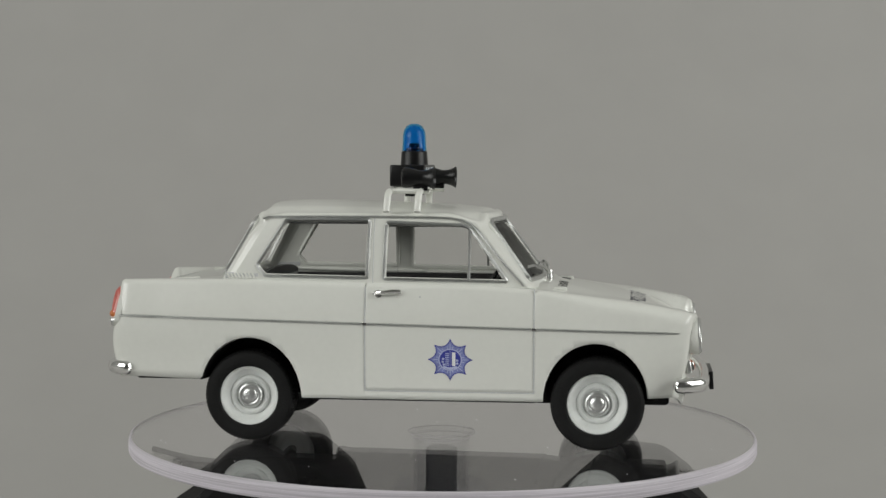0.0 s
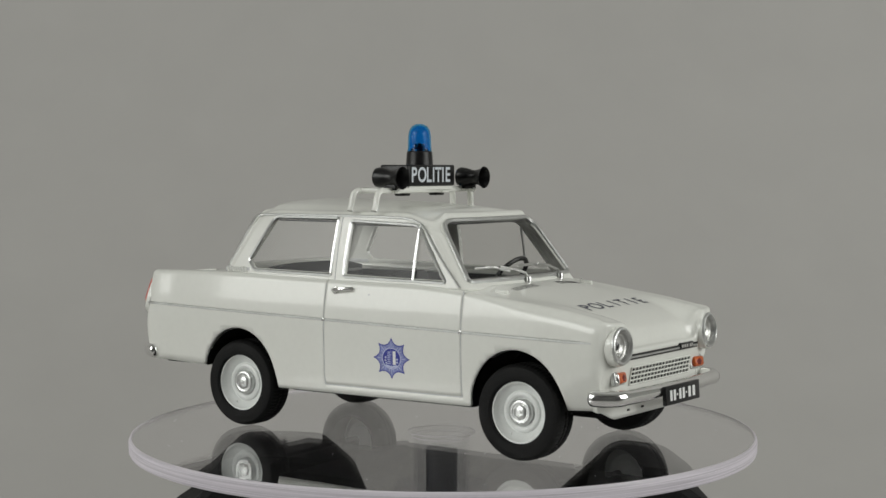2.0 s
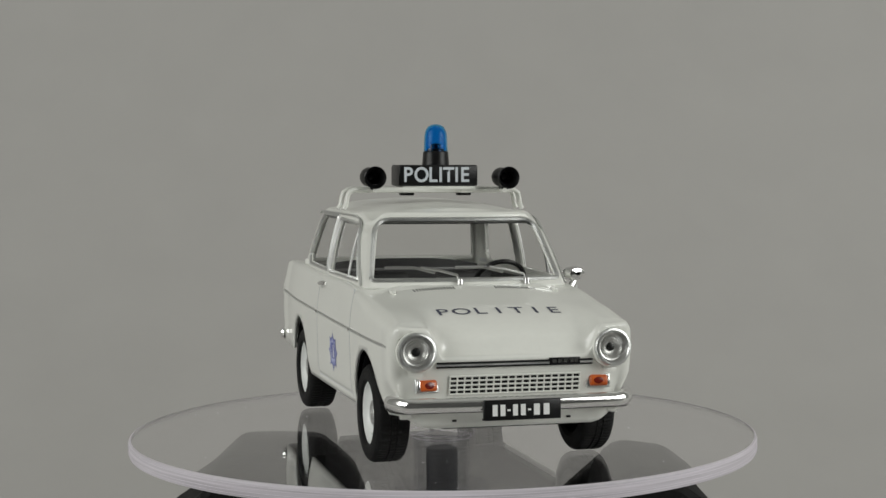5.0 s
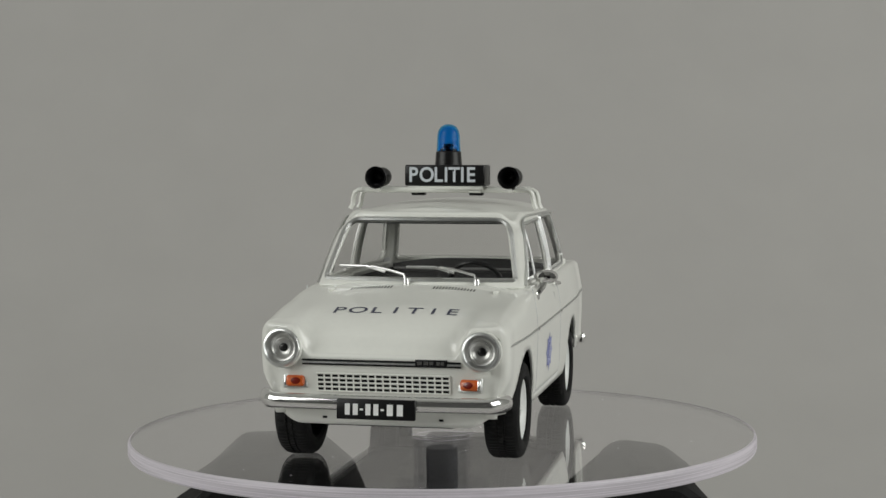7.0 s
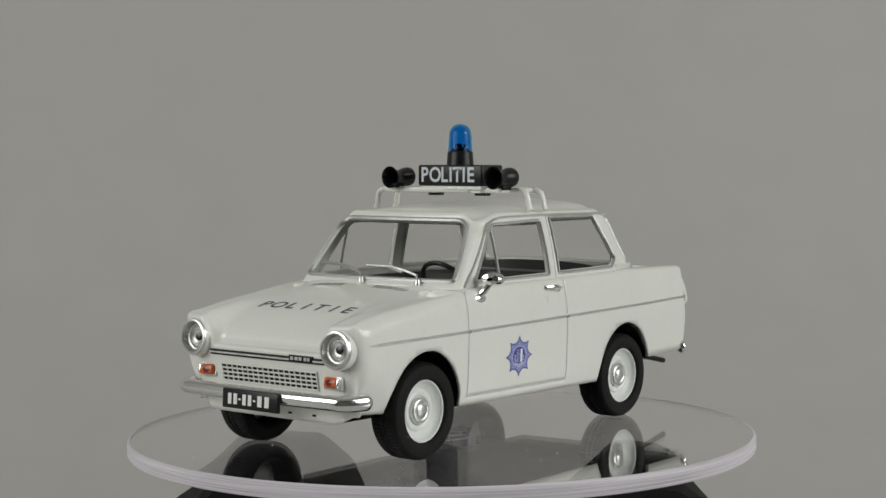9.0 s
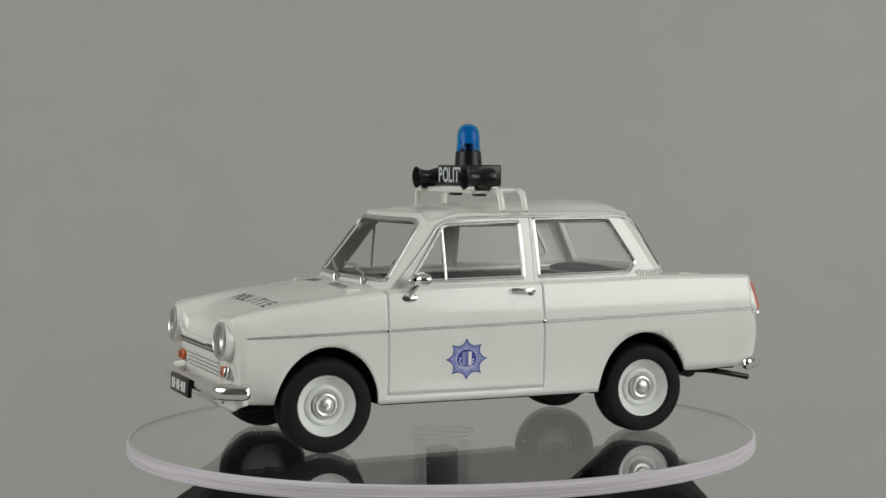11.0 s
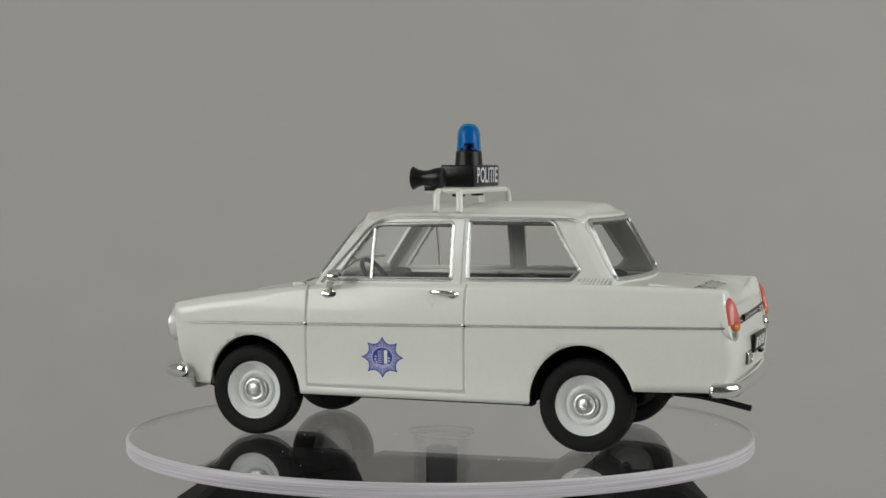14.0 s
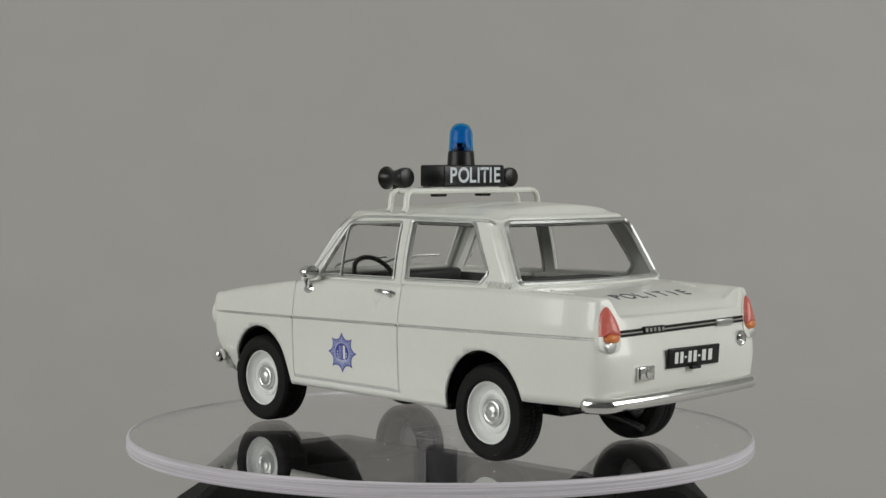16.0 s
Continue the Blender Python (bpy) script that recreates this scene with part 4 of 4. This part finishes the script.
def build_rear(car):
    for s in (1, -1):
        # tear-shaped lamp on the fin
        line = [(-0.1, 21.9), (0.75, 20.9), (1.25, 19.2), (1.45, 17.6), (1.2, 16.6), (0.2, 16.0), (-1.0, 16.2), (-1.6, 17.4), (-1.35, 19.4), (-0.8, 21.0)]
        line = [(u * 0.9, 16.1 + (z - 16.0) * 0.84) for u, z in line]
        line = [tuple(0.5 * ((2 * b[i]) + (c[i] - a[i]) * t + (2 * a[i] - 5 * b[i] + 4 * c[i] - d[i]) * t * t + (3 * b[i] - a[i] - 3 * c[i] + d[i]) * t**3) for i in (0, 1))
                for a, b, c, d in ((line[k - 1], line[k], line[(k + 1) % 10], line[(k + 2) % 10]) for k in range(10)) for t in (0, 0.33, 0.66)]

        def lamp(scale, lift, lo, hi):
            o = [(u * scale, z) for u, z in line]
            cz = 18.6
            verts, faces = [], []
            n = len(o)
            rings = ((1.0, -0.6), (1.0, lift * 0.4), (0.8, lift * 0.85), (0.4, lift), (0.02, lift * 1.03))
            for q, d in rings:
                for u, z in o:
                    zz = min(max(cz + (z - cz) * scale, lo), hi)
                    zc = min(max(cz, lo), hi)
                    z2 = zc + (zz - zc) * q
                    y = s * (13.75 + u * q)
                    verts.append((rear_x(min(abs(y), 14.4), z2) - d, y, z2))
            for r in range(len(rings) - 1):
                for i in range(n):
                    k = (i + 1) % n
                    faces.append((r * n + i, r * n + k, (r + 1) * n + k, (r + 1) * n + i))
            bm = faces_bm(verts, faces)
            bmesh.ops.recalc_face_normals(bm, faces=bm.faces)
            return bm
        base = part("tail_lamp_bezel", lamp(1.18, 0.35, 15.6, 21.6), PAINT, car, "white tail lamp surround")
        part("tail_lamp", lamp(1.06, 0.95, 17.7, 21.9), RED, base, "red tail lamp lens", smooth=60)
        part("tail_indicator", lathe([(0.95, -0.2), (0.9, 0.6), (0.6, 0.95), (0, 1.1)], pose(rear_x(13.6, 17.6), s * 13.4, 17.45) @ pose(0, 0, 0, 0, -92) @ Matrix.Diagonal((0.7, 1.25, 1, 1)), 24), PALE_AMBER, base, "pale amber rear indicator lens")
        part("reflector_glass", lathe([(0.75, -0.2), (0.7, 0.45), (0, 0.6)], pose(rear_x(13.6, 16.4), s * 13.7, 16.45) @ pose(0, 0, 0, 0, -92), 20), FOIL, base)
    ys = np.linspace(-12.0, 12.0, 24)
    for dz, r, mat, lab in ((0.25, 0.16, BLACK, "black inlay"), (0.0, 0.18, CHROME, "chrome strip"), (-0.27, 0.16, BLACK, "black inlay")):
        part("tail_strip", tube([(rear_x(y, 18.1 + dz) - 0.12, y, 18.1 + dz - 0.018 * y) for y in ys], r, 6), mat, car, lab)
    x = rear_x(6, 18.1)
    for y0, y1, n in ((4.2, 8.0, 5), (-9.4, -6.2, 6)):
        b = part("badge", box(x - 0.42, x, y0, y1, 17.7, 18.55, bevel=0.06), BLACK if y0 > 0 else FOIL, car, "small badge")
        for i in range(n):
            y = y0 + (y1 - y0) * (i + 0.5) / n
            part("badge_mark", box(x - 0.5, x - 0.42, y - 0.22, y + 0.22, 17.9, 18.35), CHROME, b, smooth=0)
    px = rear_x(0, 14.5) - 0.35
    m = pose(px, -0.6, 14.4) @ pose(0, 0, 0, 0, -4)
    pl = part("rear_plate", box(-0.2, 0.2, -5.0, 5.0, -1.25, 1.25, bevel=0.15, m=m), BLACK, car, "black number plate with white bars")
    plate_bars(pl, px - 0.22, -0.6, 14.42, -1, 1.4, -4)
    part("plate_lamp", box(px - 0.6, px, -1.5, 0.3, 12.85, 13.25, bevel=0.12), BLACK, pl)
    rv = part("reversing_lamp", box(-0.55, 0.3, -1.45, 1.45, -0.92, 0.92, bevel=0.25, m=pose(rear_x(8.0, 12.95), 8.35, 12.95)), CHROME, car, "small chrome reversing lamp")
    part("lens", lathe([(0.75, 0), (0.7, 0.2), (0, 0.32)], pose(rear_x(8.0, 12.95) - 0.5, 7.95, 12.95) @ pose(0, 0, 0, 0, -90), 24), LENS, rv)
    lk = part("fuel_cap", lathe([(1.05, -0.1), (1.02, 0.25), (0.85, 0.4), (0.8, 0.25), (0.4, 0.25), (0.35, 0.6), (0, 0.62)], pose(rear_x(10.9, 15.9), -10.9, 15.9) @ pose(0, 0, 0, 0, -90), 28), CHROME, car, "small round chrome cap")
    for i, ch in enumerate("POLITIE"):
        yc = 6.5 - 2.17 * i
        glyph(ch, 3.1, lambda u, v, yc=yc: Vector((-37.8 + v, yc - u, on_skin(-37.8 + v, yc - u) + 0.05)), NAVY, BODY, "boot_letter", wide=0.95, thick=0.0)
    for s in (1, -1):
        part("boot_hinge", tube([(x, s * 11.8, deck(x, s * 11.8) + 0.05) for x in np.linspace(-35.5, -31.5, 6)], 0.14, 6), PAINT, BODY)


def trim_z(x):
    return 15.85 + (34.6 - x) * 0.0196


def trim_y(x):
    """The flank under the side strip, rounding in at the tail."""
    if x > REAR_0:
        return side_y(x, trim_z(x))
    y = half_width(REAR_0) * (1 - ((x - REAR_0) / (REAR_X - REAR_0)) ** 7) ** (1 / 7) - side_inset(trim_z(x))
    return y


def build_sides(car):
    for s in (1, -1):
        for x0, x1 in ((34.6, 15.65), (15.15, -7.3), (-7.7, -42.4)):
            pts = [(x, s * (trim_y(x) + 0.03), trim_z(x)) for x in np.linspace(x0, x1, 26)]
            part("side_trim", tube(pts, 0.2, 6), FOIL, DOORS[s] if x1 == -7.3 else BODY, "thin chrome side strip")
        for x in (15.4, -7.5):
            z = trim_z(x)
            part("trim_clip", box(x - 0.3, x + 0.3, s * (side_y(x, z) + 0.1) - 0.16, s * (side_y(x, z) + 0.1) + 0.16, z - 0.2, z + 0.2, bevel=0.07), CHROME, BODY)
        # handle: a rounded grip on a shallow boss
        yh = side_y(-4.5, 20.9)
        h = part("door_handle", tube([(-2.7, s * (yh + 0.2), 21.05), (-3.6, s * (yh + 0.62), 21.08), (-5.0, s * (yh + 0.68), 20.98), (-5.9, s * (yh + 0.45), 20.85), (-6.3, s * (yh - 0.05), 20.8)], 0.3, 8), CHROME, DOORS[s], "chrome door handle")
        part("handle_boss", lathe([(0.55, 0), (0.5, 0.3), (0, 0.4)], pose(-5.7, s * (yh - 0.05), 20.75) @ pose(0, 0, 0, -90 * s), 16), CHROME, h)
        build_crest(s)
    # hair scratches under the handle of the left door
    for a, b in (((-2.3, 19.95), (-2.9, 19.35)), ((-3.5, 19.9), (-2.9, 19.35)), ((-2.9, 19.35), (-2.95, 18.7))):
        part("scratch", tube([(p[0], side_y(p[0], p[1]) + 0.005, p[1]) for p in (a, b)], 0.022, 5), SEAM, DOORS[1], "fine grey scratch in the paint")
    part("keyhole", lathe([(0.14, 0), (0.1, 0.06), (0, 0.07)], pose(0.0, -side_y(0.0, 20.4), 20.4) @ pose(0, 0, 0, 90), 10), SEAM, DOORS[-1])
    # mirror on the left door only
    mi = part("door_mirror", lathe([(0.3, -0.9), (0.8, -0.75), (1.05, -0.3), (1.1, 0.15), (1.02, 0.4), (0.9, 0.42), (0, 0.38)], pose(10.8, 16.85, 22.95) @ pose(0, 0, 0, 0, -90, 14) @ Matrix.Diagonal((0.9, 1.5, 1.35, 1)), 28), CHROME, DOORS[1], "round chrome door mirror")
    part("mirror_arm", tube([(11.0, 16.75, 22.8), (11.8, 16.5, 21.8), (12.2, 15.95, 20.9), (12.25, 15.5, 20.5)], 0.48, 10), CHROME, mi)
    part("mirror_foot", lathe([(0.95, -0.1), (0.9, 0.25), (0.5, 0.5), (0, 0.55)], pose(12.2, 15.45, 20.35) @ pose(0, 0, 0, -75) @ Matrix.Diagonal((1.7, 0.9, 1.2, 1)), 24), CHROME, mi)


def build_roof_set(car):
    rack = part("roof_rack", bmesh.new(), PAINT, car, "white roof rack carrying sign, horns and beacon")
    corners = {(-1, 1): (-0.5, -13.4), (-1, 0): (-4.75, -13.3), (1, 1): (-2.3, 13.1), (1, 0): (-5.65, 13.3)}
    for k in (1, 0):
        (xa, ya), (xb, yb) = corners[-1, k], corners[1, k]
        for s, x, y in ((-1, xa, ya), (1, xb, yb)):
            leg = [(x, y - s * 1.6, 34.55), (x, y - s * 0.9, 34.5), (x - 0.05, y - s * 0.35, 34.15), (x - 0.12, y - s * 0.1, 33.4), (x - 0.2, y + s * 0.05, 32.4), (x - 0.2, y + s * 0.4, 31.75)]
            part("rack_leg", tube(leg, 0.36, 12, flat=1.35, up=(0, s, 0.3)), PAINT, rack)
        part("rack_bar", tube([(xa + (xb - xa) * t, ya + 1.3 + (yb - ya - 2.6) * t, 34.55) for t in np.linspace(0, 1, 9)], 0.42, 8), PAINT, rack)
    for y, x0, x1 in ((-11.4, -4.7, -0.6), (-9.4, -4.8, 0.4), (10.0, -5.5, 0.2), (11.5, -5.6, -2.2)):
        part("rack_bar", tube([(x0, y, 34.55), ((x0 + x1) / 2, y, 34.58), (x1, y, 34.5)], 0.36, 8), PAINT, rack)
    part("sign_tray", box(-5.3, -0.85, -5.2, 5.9, 34.5, 35.12, bevel=0.2), PAINT, rack, "white tray under the sign")
    for y in (-4.0, 4.6):
        part("rack_foot", box(-5.0, -1.2, y - 0.9, y + 0.9, 34.1, 35.15, bevel=0.15), PAINT, rack)
        part("rubber_foot", box(-3.6, -2.2, y - 1.0, y + 1.0, 33.7, 34.2, bevel=0.15), BLACK, rack)
    sign = part("roof_sign", box(-5.7, -0.65, -5.65, 6.15, 35.1, 38.15, bevel=0.28), BLACK, rack, "black roof sign lettered in white")
    for ch, c in zip("POLITIE", (-4.25, -2.25, -0.55, 0.62, 1.82, 3.02, 4.25)):
        glyph(ch, 3.0, lambda u, v, c=c: Vector((-0.60, -0.1 + c + u, 36.62 + v)), SIGNPRINT, sign, "sign_letter", wide=0.92, thick=0.02)
        glyph(ch, 3.0, lambda u, v, c=c: Vector((-5.75, 0.2 - c - u, 36.62 + v)), SIGNPRINT, sign, "sign_letter", wide=0.92, thick=0.02)
    for y, hx in ((-9.55, -1.2), (10.1, -0.4)):
        prof = [(0, -2.15), (1.1, -2.15), (1.36, -2.0), (1.42, -1.6), (1.34, -0.9), (1.16, -0.2), (1.04, 0.3), (1.06, 0.9), (1.22, 1.6), (1.5, 2.15), (1.62, 2.3), (1.55, 2.36), (1.3, 2.0), (0.95, 1.0), (0.7, -0.2), (0.35, -0.4), (0.3, 0.0), (0, 0.05)]
        part("horn", lathe(prof, pose(hx, y, 36.35) @ pose(0, 0, 0, 0, 91), 36), BLACK, rack, "black trumpet horn")
        part("horn_bracket", box(-1.8, 0.2, y - 0.45, y + 0.45, 34.6, 35.4, bevel=0.12), BLACK, rack)
    bx, by = -3.0, 0.4
    part("beacon_base", lathe([(0, 37.9), (2.0, 37.9), (1.95, 38.5), (1.85, 40.0), (1.7, 40.15), (1.3, 40.15), (1.2, 40.5), (0.8, 40.6), (0.72, 41.2), (0, 41.35)], pose(bx, by, 0), 40), BLACK, rack, "black beacon base")
    part("beacon_dome", lathe([(1.78, 40.17), (1.74, 40.3), (1.68, 41.2), (1.64, 42.4), (1.5, 43.1), (1.15, 43.7), (0.6, 44.0), (0, 44.08), (0, 43.8), (0.5, 43.72), (0.95, 43.45), (1.28, 42.95), (1.4, 42.3), (1.45, 41.2), (1.5, 40.17), (1.78, 40.17)], pose(bx, by, 0), 48), BLUE, rack, "clear blue beacon dome")


car = new("model_car")
tagged(car, "white die-cast model police car with blue beacon on clear disc", "model car")
BODY = build_shell(car)
ROOF = build_cabin(car)
build_underside(car)
build_inside(car)
build_wheel(car, 23.75, 1, 6.58, 6.35, 13.8)
build_wheel(car, 23.85, -1, 6.2, 6.35, 13.8)
build_wheel(car, -23.8, 1, 6.55, 6.3, 13.3)
build_wheel(car, -23.75, -1, 6.5, 6.25, 13.3)
build_bumper(car, True)
build_bumper(car, False)
build_front(car)
build_wipers(car)
build_dust(turntable)
build_rear(car)
build_sides(car)
build_roof_set(car)


# ---- what turns ----
def motions():
    drift = curve(DRIFT_TIMES, DRIFT)
    off = Vector((-1.05 * MM, -0.29 * MM, 0))
    cars, discs = [], []
    for i in range(33):
        t = 0.5 * i
        yaw = -6.19 - 13.771 * t + drift(t)
        p = pose(0, 0, 0, 0, 0, yaw)
        cars.append((t, p @ Matrix.Translation(off)))
        discs.append((t, p @ pose(0, 0, 0.07 * MM, 0.62, 0.34)))
    walk(car, cars)
    walk(turntable, discs)


DRIFT_TIMES = [0, 1, 2, 3, 4, 5.2, 6.5, 7.5, 8.5, 9.2, 10.3, 11.5, 12.5, 13.5, 14.5, 15, 16]
DRIFT = [-0.58, -0.50, -0.54, -0.50, -0.22, 0.38, 0.84, 0.86, 1.22, 1.36, 0.80, 0.12, 0.05, 0.22, 0.18, -0.18, -0.72]

motions()
